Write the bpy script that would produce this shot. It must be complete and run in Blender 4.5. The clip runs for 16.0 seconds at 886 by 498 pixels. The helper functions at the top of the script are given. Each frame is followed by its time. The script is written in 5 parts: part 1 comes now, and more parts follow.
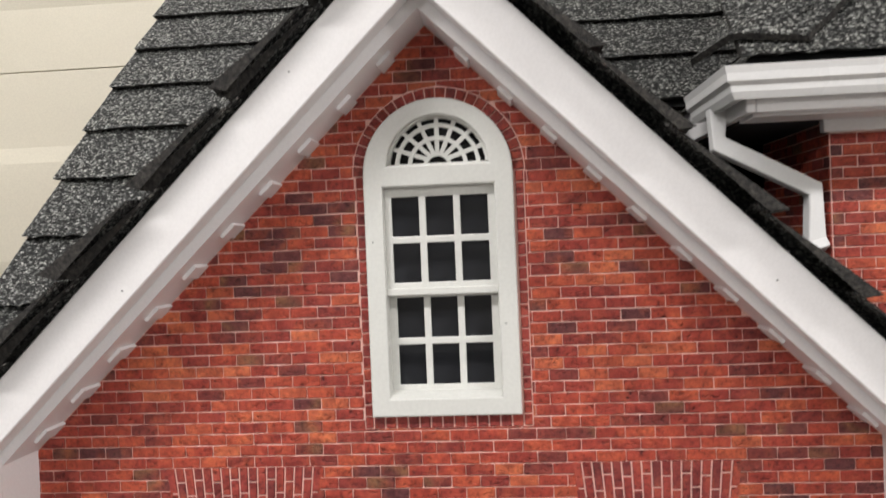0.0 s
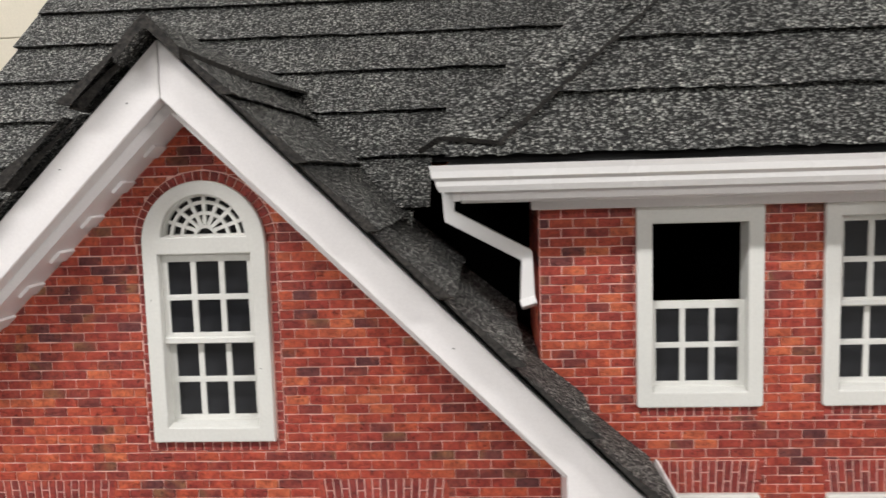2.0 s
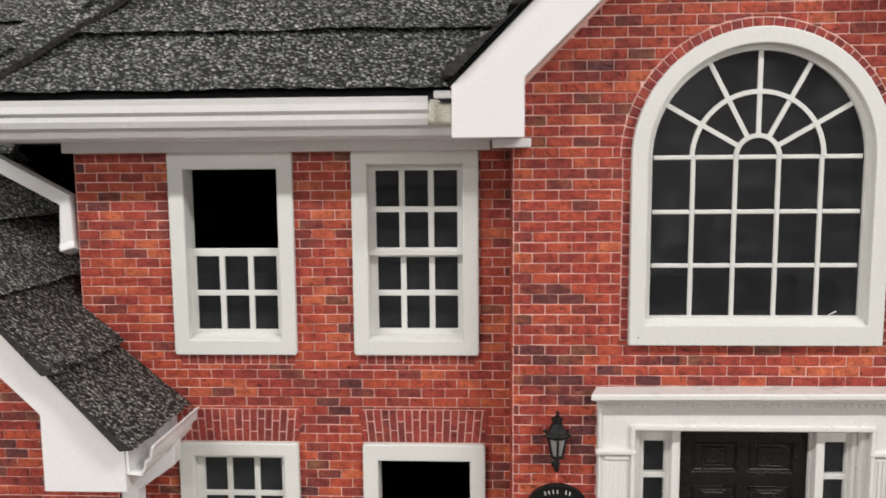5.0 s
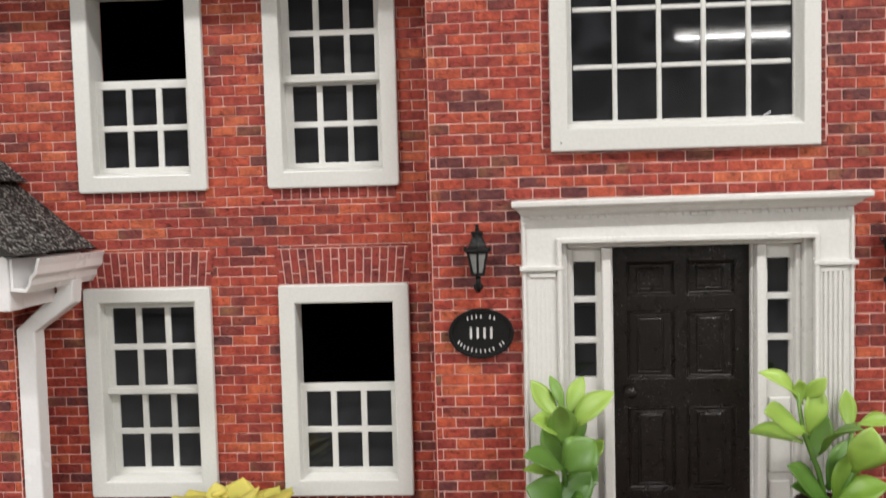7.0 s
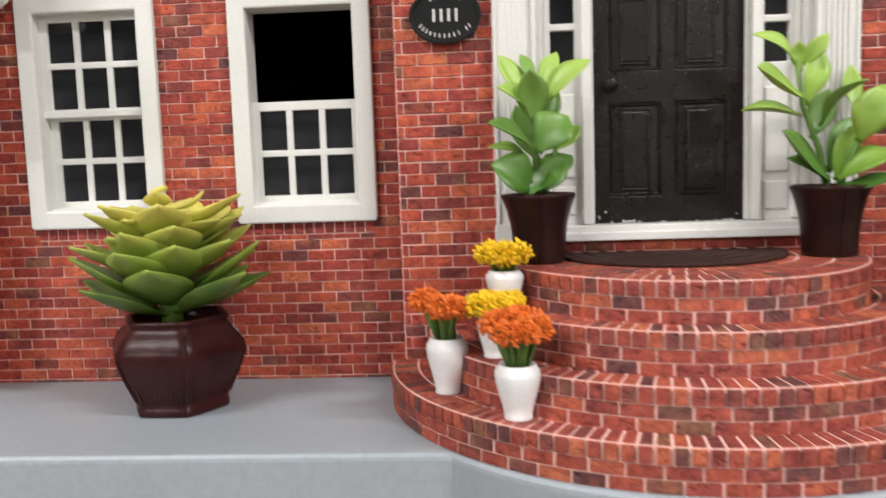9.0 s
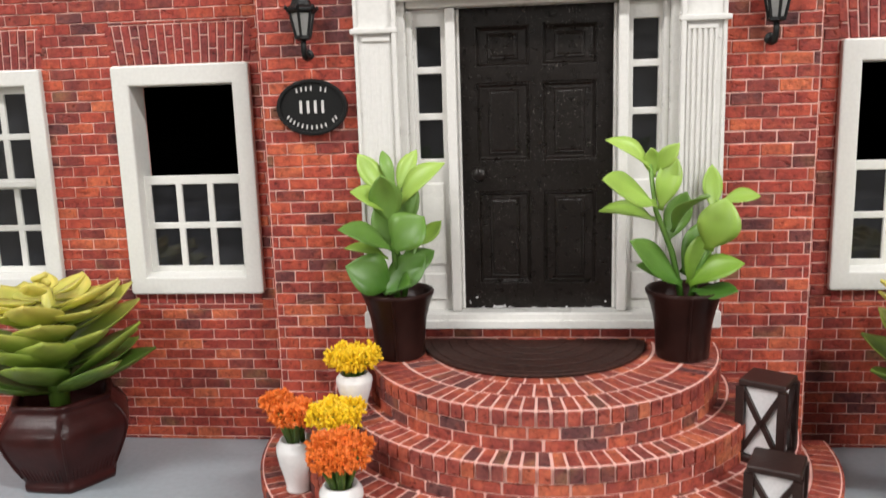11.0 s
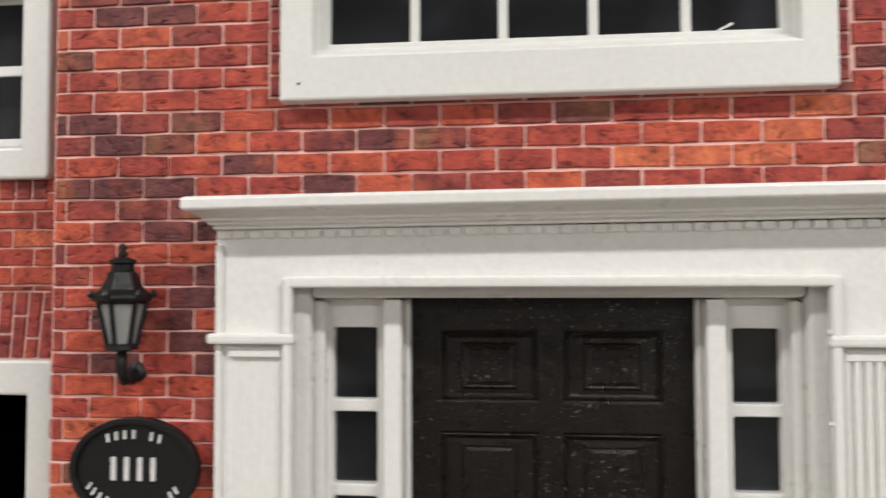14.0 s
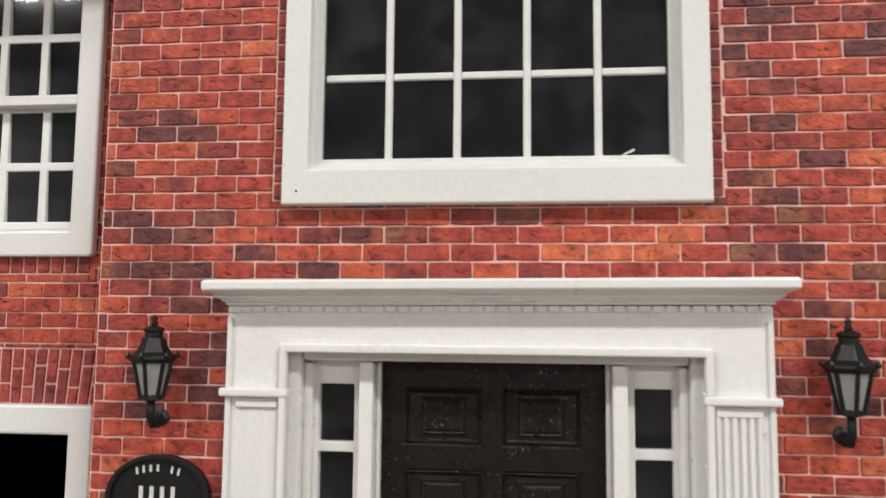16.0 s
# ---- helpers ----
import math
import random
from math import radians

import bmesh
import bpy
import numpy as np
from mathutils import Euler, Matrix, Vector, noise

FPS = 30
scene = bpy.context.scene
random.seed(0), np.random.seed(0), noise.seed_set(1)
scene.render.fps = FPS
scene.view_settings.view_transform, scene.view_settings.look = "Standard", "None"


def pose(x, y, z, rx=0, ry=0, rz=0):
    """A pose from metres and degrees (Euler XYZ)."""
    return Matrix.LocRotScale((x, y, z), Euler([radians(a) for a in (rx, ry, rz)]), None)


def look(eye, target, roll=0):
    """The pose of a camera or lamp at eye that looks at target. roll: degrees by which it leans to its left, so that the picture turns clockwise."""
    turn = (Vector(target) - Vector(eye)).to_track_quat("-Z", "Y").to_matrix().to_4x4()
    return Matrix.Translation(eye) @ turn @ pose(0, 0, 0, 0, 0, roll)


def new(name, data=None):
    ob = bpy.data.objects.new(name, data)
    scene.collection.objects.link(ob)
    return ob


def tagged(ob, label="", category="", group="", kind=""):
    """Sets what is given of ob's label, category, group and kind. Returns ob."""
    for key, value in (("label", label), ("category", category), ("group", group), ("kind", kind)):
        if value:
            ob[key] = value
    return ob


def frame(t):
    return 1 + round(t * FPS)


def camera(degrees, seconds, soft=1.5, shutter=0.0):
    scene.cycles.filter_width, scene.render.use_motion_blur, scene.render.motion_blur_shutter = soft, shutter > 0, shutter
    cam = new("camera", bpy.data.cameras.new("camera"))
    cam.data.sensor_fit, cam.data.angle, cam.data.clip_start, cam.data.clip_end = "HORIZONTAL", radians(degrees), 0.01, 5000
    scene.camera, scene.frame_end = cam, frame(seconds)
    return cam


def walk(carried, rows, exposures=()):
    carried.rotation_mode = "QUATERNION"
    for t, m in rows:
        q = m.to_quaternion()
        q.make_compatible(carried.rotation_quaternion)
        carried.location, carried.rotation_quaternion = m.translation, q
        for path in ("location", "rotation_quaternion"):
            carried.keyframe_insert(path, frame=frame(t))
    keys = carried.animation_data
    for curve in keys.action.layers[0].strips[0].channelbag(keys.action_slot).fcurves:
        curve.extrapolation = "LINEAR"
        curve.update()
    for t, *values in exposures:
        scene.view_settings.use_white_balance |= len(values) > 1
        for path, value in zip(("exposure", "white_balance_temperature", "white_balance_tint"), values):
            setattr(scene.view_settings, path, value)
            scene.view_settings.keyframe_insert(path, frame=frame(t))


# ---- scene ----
cam = camera(59.30, 16.0, shutter=0.4)
PATH = [
    (0, (-0.00057, 0.04457, 0.36629), (-0.1688, 2.0374, 0.3442), -2.33),
    (0.5, (0.01629, 0.02767, 0.4034), (-0.1661, 2.0183, 0.3375), -2.54),
    (1, (0.04547, 0.01616, 0.42738), (-0.1098, 2.0036, 0.2662), -2.59),
    (1.5, (0.09973, 0.0002, 0.44207), (-0.0598, 1.984, 0.2446), -2.29),
    (2, (0.14311, -0.02388, 0.44301), (0.0222, 1.9624, 0.2425), -1.70),
    (2.5, (0.20505, -0.04245, 0.43919), (0.0801, 1.9433, 0.2361), -1.35),
    (3, (0.26652, -0.04898, 0.42981), (0.144, 1.9367, 0.2245), -0.93),
    (3.5, (0.32077, -0.04464, 0.42517), (0.2119, 1.9415, 0.2165), -0.36),
    (3.7, (0.33835, -0.04463, 0.43504), (0.2371, 1.942, 0.2273), -0.14),
    (5.8, (0.46399, 0.00514, 0.37083), (0.3561, 1.9886, 0.138), -0.98),
    (6, (0.46432, -0.00041, 0.35846), (0.3414, 1.984, 0.1417), -1.03),
    (6.5, (0.47784, 0.00293, 0.31643), (0.3559, 1.9947, 0.1825), -0.98),
    (7, (0.48614, 0.00886, 0.27047), (0.3842, 2.0033, 0.1615), -1.47),
    (7.5, (0.48672, 0.01172, 0.22666), (0.3817, 2.0062, 0.1224), -2.03),
    (8, (0.48242, 0.03084, 0.1824), (0.3632, 2.0234, 0.0582), -1.70),
    (8.5, (0.48113, 0.04999, 0.14838), (0.3552, 2.038, -0.0301), -1.74),
    (9, (0.50499, 0.04043, 0.11979), (0.3796, 2.0261, -0.0837), -1.88),
    (9.2, (0.52255, 0.03068, 0.11531), (0.3982, 2.0154, -0.0982), -1.78),
    (11.3, (0.59281, 0.06122, 0.21342), (0.3801, 2.0176, -0.1435), -1.76),
    (11.5, (0.58488, 0.09101, 0.22538), (0.3992, 2.0508, -0.1279), -1.98),
    (12, (0.59013, 0.14328, 0.25278), (0.4281, 2.1008, -0.1238), -1.28),
    (12.5, (0.58749, 0.18443, 0.26513), (0.3664, 2.1489, -0.0381), -0.23),
    (13, (0.57855, 0.2276, 0.25902), (0.3308, 2.2078, 0.1264), 0.40),
    (13.5, (0.57797, 0.23549, 0.25078), (0.3533, 2.2228, 0.2602), 0.27),
    (14, (0.59299, 0.24103, 0.24957), (0.3769, 2.2275, 0.334), -0.19),
    (14.5, (0.64146, 0.22863, 0.23632), (0.3986, 2.2106, 0.3493), -0.68),
    (15, (0.63554, 0.1937, 0.22529), (0.4159, 2.1776, 0.3509), -0.66),
    (15.5, (0.63197, 0.17953, 0.24275), (0.3896, 2.1582, 0.4041), -0.17),
    (16, (0.61241, 0.1852, 0.25821), (0.389, 2.1634, 0.4498), 0.53),
]
LIGHTEN = [(0, -0.31), (3, -0.31), (6, -0.33), (7.5, -0.24), (8.5, -0.1), (9, 0.0), (11.5, -0.1), (12.5, -0.24), (13.5, -0.3), (16, -0.26)]
walk(cam, [(t, look(eye, target, roll)) for t, eye, target, roll in PATH], LIGHTEN)

# ---- light: a closed garage lit by ceiling tube lights ----
world = bpy.data.worlds.new("world")
scene.world = world
world.use_nodes = True
wn = world.node_tree.nodes
wn["Background"].inputs[0].default_value = (0.75, 0.85, 1.0, 1)
wn["Background"].inputs[1].default_value = 0.3
CEIL = 1.75


def area_lamp(name, m, sx, sy, watts, colour):
    d = bpy.data.lights.new(name, "AREA")
    d.shape, d.size, d.size_y, d.energy, d.color = "RECTANGLE", sx, sy, watts, colour
    ob = new(name, d)
    ob.matrix_world = m
    return ob


TUBES = [(-0.75, -0.68, 1.25, 42), (1.75, -0.68, 1.25, 48), (-1.95, -3.4, 0.9, 112), (3.1, -3.4, 0.9, 112), (-1.1, 0.85, 1.25, 16), (2.75, -5.9, 1.15, 40)]
for tx, ty, tl, watts in TUBES:
    area_lamp("tube_lamp", pose(tx, ty, CEIL - 0.1), tl, 0.12, watts, (1.0, 0.98, 0.968))

# ---- materials ----


def material(name):
    m = bpy.data.materials.new(name)
    m.use_nodes = True
    return m, m.node_tree.nodes, m.node_tree.links, m.node_tree.nodes["Principled BSDF"]


def node(nodes, kind, **props):
    n = nodes.new(kind)
    for k, v in props.items():
        n.inputs[k].default_value = v
    return n


def ramp(nodes, stops, constant=False):
    n = nodes.new("ShaderNodeValToRGB")
    r = n.color_ramp
    r.interpolation = "CONSTANT" if constant else "LINEAR"
    while len(r.elements) < len(stops):
        r.elements.new(0.5)
    for e, (p, c) in zip(r.elements, stops):
        e.position, e.color = p, (*c, 1)
    return n


def mixed(nodes, links, fac, a, b, mode="MIX"):
    n = nodes.new("ShaderNodeMix")
    n.data_type, n.blend_type = "RGBA", mode
    for sock, val in ((n.inputs[0], fac), (n.inputs[6], a), (n.inputs[7], b)):
        if isinstance(val, (int, float)):
            sock.default_value = val
        elif isinstance(val, tuple):
            sock.default_value = (*val, 1)
        else:
            links.new(val, sock)
    return n.outputs[2]


def surface(name, colour, rough=0.5, spot=0.06, grain=900, bump=0.05, blotch=25, metal=0.0, dark=None, speck=0.0, coat=0.0):
    """Paint, plastic or board: a base colour with blotches, grain, tiny dark specks and a fine relief."""
    m, n, l, p = material(name)
    co = n.new("ShaderNodeTexCoord")
    big = node(n, "ShaderNodeTexNoise", Scale=blotch, Detail=4.0, Roughness=0.6)
    fine = node(n, "ShaderNodeTexNoise", Scale=grain, Detail=3.0)
    for t in (big, fine):
        l.new(co.outputs["Object"], t.inputs["Vector"])
    low = dark or tuple(c * 0.7 for c in colour)
    r = ramp(n, [(0.35, low), (0.6, colour)])
    l.new(big.outputs["Fac"], r.inputs[0])
    col = mixed(n, l, 1.0 - spot * 4 if spot < 0.25 else 0.0, r.outputs[0], colour)
    r2 = ramp(n, [(0.3, tuple(c * (1 - spot * 3) for c in (1, 1, 1))), (0.65, (1, 1, 1))])
    l.new(fine.outputs["Fac"], r2.inputs[0])
    col = mixed(n, l, 1.0, col, r2.outputs[0], "MULTIPLY")
    if speck:
        v = node(n, "ShaderNodeTexVoronoi", Scale=grain * 0.12)
        l.new(co.outputs["Object"], v.inputs["Vector"])
        r3 = ramp(n, [(0.0, (0.35, 0.3, 0.26)), (speck, (1, 1, 1))])
        l.new(v.outputs["Distance"], r3.inputs[0])
        col = mixed(n, l, 1.0, col, r3.outputs[0], "MULTIPLY")
    l.new(col, p.inputs["Base Color"])
    rr = n.new("ShaderNodeMapRange")
    rr.inputs[3].default_value, rr.inputs[4].default_value = max(rough - 0.12, 0.03), min(rough + 0.12, 1)
    l.new(big.outputs["Fac"], rr.inputs[0])
    l.new(rr.outputs[0], p.inputs["Roughness"])
    p.inputs["Metallic"].default_value = metal
    p.inputs["Coat Weight"].default_value = coat
    if bump:
        b = node(n, "ShaderNodeBump", Strength=bump, Distance=0.001)
        add = n.new("ShaderNodeMath")
        l.new(fine.outputs["Fac"], add.inputs[0])
        l.new(big.outputs["Fac"], add.inputs[1])
        l.new(add.outputs[0], b.inputs["Height"])
        l.new(b.outputs[0], p.inputs["Normal"])
    return m


BRICKS = [(0.0, (0.120, 0.0335, 0.035)), (0.06, (0.150, 0.0371, 0.036)), (0.095, (0.215, 0.0850, 0.046)), (0.12, (0.170, 0.0371, 0.033)), (0.24, (0.255, 0.0392, 0.031)), (0.45, (0.320, 0.0447, 0.032)),
          (0.70, (0.380, 0.0567, 0.034)), (0.88, (0.43, 0.0763, 0.039)), (1.0, (0.49, 0.1134, 0.054))]


def brick_material(name, single, tones=BRICKS):
    """Printed brick: its colour by chance, piece by piece, with flecks, worn edges and a fine relief."""
    m, n, l, p = material(name)
    src = n.new("ShaderNodeObjectInfo").outputs["Random"] if single else n.new("ShaderNodeNewGeometry").outputs["Random Per Island"]
    geo = n.new("ShaderNodeNewGeometry")
    patch = node(n, "ShaderNodeTexNoise", Scale=14.0, Detail=2.0)
    l.new(geo.outputs["Position"], patch.inputs["Vector"])
    sh = n.new("ShaderNodeMath")
    sh.operation = "MULTIPLY_ADD"
    sh.inputs[1].default_value, sh.inputs[2].default_value = 0.80, -0.40
    l.new(patch.outputs["Fac"], sh.inputs[0])
    ad = n.new("ShaderNodeMath")
    ad.use_clamp = True
    l.new(src, ad.inputs[0])
    l.new(sh.outputs[0], ad.inputs[1])
    r = ramp(n, tones)
    l.new(ad.outputs[0], r.inputs[0])
    fleck = node(n, "ShaderNodeTexNoise", Scale=420.0, Detail=5.0, Roughness=0.7)
    l.new(geo.outputs["Position"], fleck.inputs["Vector"])
    fr = ramp(n, [(0.31, (0.26, 0.20, 0.21)), (0.47, (0.95, 0.95, 0.95)), (0.70, (1.3, 1.36, 1.32))])
    l.new(fleck.outputs["Fac"], fr.inputs[0])
    mot = node(n, "ShaderNodeTexNoise", Scale=150.0, Detail=3.0, Roughness=0.6)
    l.new(geo.outputs["Position"], mot.inputs["Vector"])
    mr = ramp(n, [(0.30, (0.64, 0.57, 0.60)), (0.5, (1.0, 1.0, 1.0)), (0.68, (1.28, 1.46, 1.28))])
    l.new(mot.outputs["Fac"], mr.inputs[0])
    tint = node(n, "ShaderNodeTexNoise", Scale=95.0, Detail=2.0)
    l.new(geo.outputs["Position"], tint.inputs["Vector"])
    tr = ramp(n, [(0.52, (0, 0, 0)), (0.72, (0.42, 0.42, 0.42))])
    l.new(tint.outputs["Fac"], tr.inputs[0])
    warm = mixed(n, l, tr.outputs[0], r.outputs[0], (0.46, 0.095, 0.044))
    col = mixed(n, l, 0.9, warm, mr.outputs[0], "MULTIPLY")
    crack = node(n, "ShaderNodeTexNoise", Scale=250.0, Detail=2.5, Roughness=0.6, Distortion=0.5)
    squash = n.new("ShaderNodeMapping")
    squash.inputs["Scale"].default_value = (0.85, 0.85, 1.45)
    squash.inputs["Rotation"].default_value = (0, 0.55, 0)
    l.new(geo.outputs["Position"], squash.inputs["Vector"])
    l.new(squash.outputs[0], crack.inputs["Vector"])
    cr = ramp(n, [(0.25, (0.22, 0.17, 0.19)), (0.30, (0.60, 0.54, 0.56)), (0.355, (1.0, 1.0, 1.0)), (0.66, (1.0, 1.0, 1.0)), (0.74, (1.22, 1.30, 1.24))])
    l.new(crack.outputs["Fac"], cr.inputs[0])
    col = mixed(n, l, 1.0, col, cr.outputs[0], "MULTIPLY")
    l.new(mixed(n, l, 0.9, col, fr.outputs[0], "MULTIPLY"), p.inputs["Base Color"])
    p.inputs["Roughness"].default_value = 0.62
    p.inputs["Specular IOR Level"].default_value = 0.35
    b = node(n, "ShaderNodeBump", Strength=0.45, Distance=0.0008)
    l.new(fleck.outputs["Fac"], b.inputs["Height"])
    b2 = node(n, "ShaderNodeBump", Strength=0.8, Distance=0.0009)
    pit = ramp(n, [(0.27, (0, 0, 0)), (0.42, (0.75, 0.75, 0.75)), (0.80, (1, 1, 1))])
    l.new(crack.outputs["Fac"], pit.inputs[0])
    l.new(pit.outputs[0], b2.inputs["Height"])
    l.new(b.outputs[0], b2.inputs["Normal"])
    l.new(b2.outputs[0], p.inputs["Normal"])
    return m


def shingle_material():
    m, n, l, p = material("asphalt_shingle")
    co = n.new("ShaderNodeNewGeometry")
    v = node(n, "ShaderNodeTexVoronoi", Scale=610.0, Randomness=1.0)
    v2 = node(n, "ShaderNodeTexVoronoi", Scale=1100.0, Randomness=1.0)
    big = node(n, "ShaderNodeTexNoise", Scale=22.0, Detail=3.0)
    flat = n.new("ShaderNodeMapping")
    flat.inputs["Scale"].default_value = (0.58, 0.92, 1.15)
    warp = node(n, "ShaderNodeTexNoise", Scale=520.0, Detail=3.0)
    l.new(co.outputs["Position"], warp.inputs["Vector"])
    push = n.new("ShaderNodeVectorMath")
    push.operation = "MULTIPLY_ADD"
    push.inputs[1].default_value = (0.0042, 0.0042, 0.0042)
    l.new(warp.outputs["Color"], push.inputs[0])
    l.new(co.outputs["Position"], push.inputs[2])
    l.new(push.outputs[0], flat.inputs["Vector"])
    for t in (v, v2, big):
        l.new(flat.outputs[0], t.inputs["Vector"])
    r = ramp(n, [(0.0, (0.033, 0.034, 0.034)), (0.30, (0.145, 0.149, 0.142)), (0.55, (0.315, 0.320, 0.303)), (0.82, (0.460, 0.460, 0.436)), (1.0, (0.62, 0.61, 0.575))])
    s = n.new("ShaderNodeSeparateColor")
    l.new(v.outputs["Color"], s.inputs[0])
    l.new(s.outputs[0], r.inputs[0])
    # shade between granules painted into the colour: bright middles, near-black gaps
    gap = ramp(n, [(0.20, (1.3, 1.3, 1.3)), (0.56, (0.03, 0.03, 0.03))])
    l.new(v.outputs["Distance"], gap.inputs[0])
    col = mixed(n, l, 1.0, r.outputs[0], gap.outputs[0], "MULTIPLY")
    br = ramp(n, [(0.3, (0.95, 0.95, 0.95)), (0.7, (1.45, 1.45, 1.42))])
    l.new(big.outputs["Fac"], br.inputs[0])
    l.new(mixed(n, l, 1.0, col, br.outputs[0], "MULTIPLY"), p.inputs["Base Color"])
    p.inputs["Roughness"].default_value = 0.75
    add = n.new("ShaderNodeMath")
    add.operation = "MULTIPLY_ADD"
    add.inputs[1].default_value = 0.5
    l.new(v2.outputs["Distance"], add.inputs[0])
    l.new(v.outputs["Distance"], add.inputs[2])
    b = node(n, "ShaderNodeBump", Strength=1.0, Distance=0.0024)
    b.invert = True
    l.new(add.outputs[0], b.inputs["Height"])
    l.new(b.outputs[0], p.inputs["Normal"])
    return m


def glass_material(name, tint, rough=0.02):
    m, n, l, p = material(name)
    p.inputs["Transmission Weight"].default_value = 0.5
    p.inputs["IOR"].default_value = 1.49
    co = n.new("ShaderNodeTexCoord")
    t = node(n, "ShaderNodeTexNoise", Scale=60.0, Detail=3.0)
    l.new(co.outputs["Object"], t.inputs["Vector"])
    rr = n.new("ShaderNodeMapRange")
    rr.inputs[3].default_value, rr.inputs[4].default_value = rough, rough + 0.05
    haze = ramp(n, [(0.42, tint), (0.75, tuple(c * 3.0 for c in tint))])
    l.new(t.outputs["Fac"], haze.inputs[0])
    l.new(haze.outputs[0], p.inputs["Base Color"])
    l.new(t.outputs["Fac"], rr.inputs[0])
    l.new(rr.outputs[0], p.inputs["Roughness"])
    return m


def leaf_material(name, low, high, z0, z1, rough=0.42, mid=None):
    """Moulded plastic leaf, darker at its foot and lighter at its crown, with veins and blotches."""
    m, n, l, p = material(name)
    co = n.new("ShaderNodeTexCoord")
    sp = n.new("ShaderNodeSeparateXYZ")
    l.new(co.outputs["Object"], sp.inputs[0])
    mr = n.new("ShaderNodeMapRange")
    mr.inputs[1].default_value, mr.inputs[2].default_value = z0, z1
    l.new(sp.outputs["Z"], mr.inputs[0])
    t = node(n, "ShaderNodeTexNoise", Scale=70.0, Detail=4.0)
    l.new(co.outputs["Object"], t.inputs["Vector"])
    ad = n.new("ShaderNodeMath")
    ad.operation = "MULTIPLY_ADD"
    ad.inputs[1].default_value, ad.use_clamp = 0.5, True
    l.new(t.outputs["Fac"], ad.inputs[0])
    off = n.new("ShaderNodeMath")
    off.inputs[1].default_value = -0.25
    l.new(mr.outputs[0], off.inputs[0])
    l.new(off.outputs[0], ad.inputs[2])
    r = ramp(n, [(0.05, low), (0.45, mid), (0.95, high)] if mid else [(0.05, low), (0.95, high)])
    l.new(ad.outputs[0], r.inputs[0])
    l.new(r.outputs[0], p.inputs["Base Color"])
    p.inputs["Roughness"].default_value = rough
    p.inputs["Subsurface Weight"].default_value = 0.15
    p.inputs["Subsurface Radius"].default_value = (0.002, 0.003, 0.001)
    b = node(n, "ShaderNodeBump", Strength=0.12, Distance=0.0008)
    l.new(t.outputs["Fac"], b.inputs["Height"])
    l.new(b.outputs[0], p.inputs["Normal"])
    return m


def pot_material(name, colour, lines=4200.0):
    """3D-printed brown plastic with its layer lines."""
    m, n, l, p = material(name)
    co = n.new("ShaderNodeTexCoord")
    w = node(n, "ShaderNodeTexWave", Scale=lines / 20, Distortion=2.5, Detail=3.0)
    w.bands_direction = "Z"
    t = node(n, "ShaderNodeTexNoise", Scale=60.0, Detail=4.0)
    for k in (w, t):
        l.new(co.outputs["Object"], k.inputs["Vector"])
    r = ramp(n, [(0.3, tuple(c * 0.6 for c in colour)), (0.7, tuple(c * 1.25 for c in colour))])
    l.new(t.outputs["Fac"], r.inputs[0])
    l.new(r.outputs[0], p.inputs["Base Color"])
    p.inputs["Roughness"].default_value = 0.30
    p.inputs["Specular IOR Level"].default_value = 0.17
    b = node(n, "ShaderNodeBump", Strength=0.03, Distance=0.0003)
    l.new(w.outputs["Fac"], b.inputs["Height"])
    dent = node(n, "ShaderNodeTexNoise", Scale=190.0, Detail=3.0)
    l.new(co.outputs["Object"], dent.inputs["Vector"])
    b2 = node(n, "ShaderNodeBump", Strength=0.28, Distance=0.0010)
    l.new(dent.outputs["Fac"], b2.inputs["Height"])
    l.new(b.outputs[0], b2.inputs["Normal"])
    l.new(b2.outputs[0], p.inputs["Normal"])
    return m


M_BRICK1, M_BRICKS = brick_material("brick_single", True), brick_material("brick_joined", False)
M_DRESSED = brick_material("dressed_brick", False, [(0.0, (0.190, 0.036, 0.034)), (0.4, (0.250, 0.038, 0.033)), (0.8, (0.300, 0.044, 0.036)), (1.0, (0.350, 0.060, 0.044))])
STEP_TONES = [(p, (c[0] * 0.84 + 0.026, c[1] * 0.95 + 0.015, c[2] * 0.95 + 0.014)) for p, c in BRICKS]
M_STEP1, M_STEPS = brick_material("step_brick_single", True, STEP_TONES), brick_material("step_brick_joined", False, STEP_TONES)
M_MORTAR = surface("mortar", (0.93, 0.58, 0.51), 0.8, 0.07, 1300, 0.2, 55, dark=(0.62, 0.36, 0.29))
M_TRIM = surface("white_trim_paint", (0.835, 0.81, 0.81), 0.34, 0.015, 700, 0.03, 18, dark=(0.79, 0.77, 0.75))
M_SASH = surface("window_paint", (0.72, 0.72, 0.685), 0.36, 0.02, 500, 0.05, 30, dark=(0.65, 0.64, 0.60))
M_DOORTRIM = surface("surround_paint", (0.745, 0.735, 0.705), 0.30, 0.02, 500, 0.12, 50, dark=(0.67, 0.66, 0.62))
M_GUTTER = surface("gutter_plastic", (0.83, 0.82, 0.815), 0.26, 0.012, 600, 0.03, 16, dark=(0.74, 0.70, 0.62))
M_SHINGLE = shingle_material()
# bitumen edge, darkened further to paint in the shadow line under each course
M_EDGE_SHADE = surface("bitumen_edge_and_shade", (0.058, 0.052, 0.046), 0.85, 0.24, 620, 1.0, 330, dark=(0.009, 0.008, 0.008))
# near-black roof deck; also colours the side soffit as eave shade
M_DECK_SHADE = surface("roof_deck_and_eave_shade", (0.006, 0.006, 0.006), 0.9)
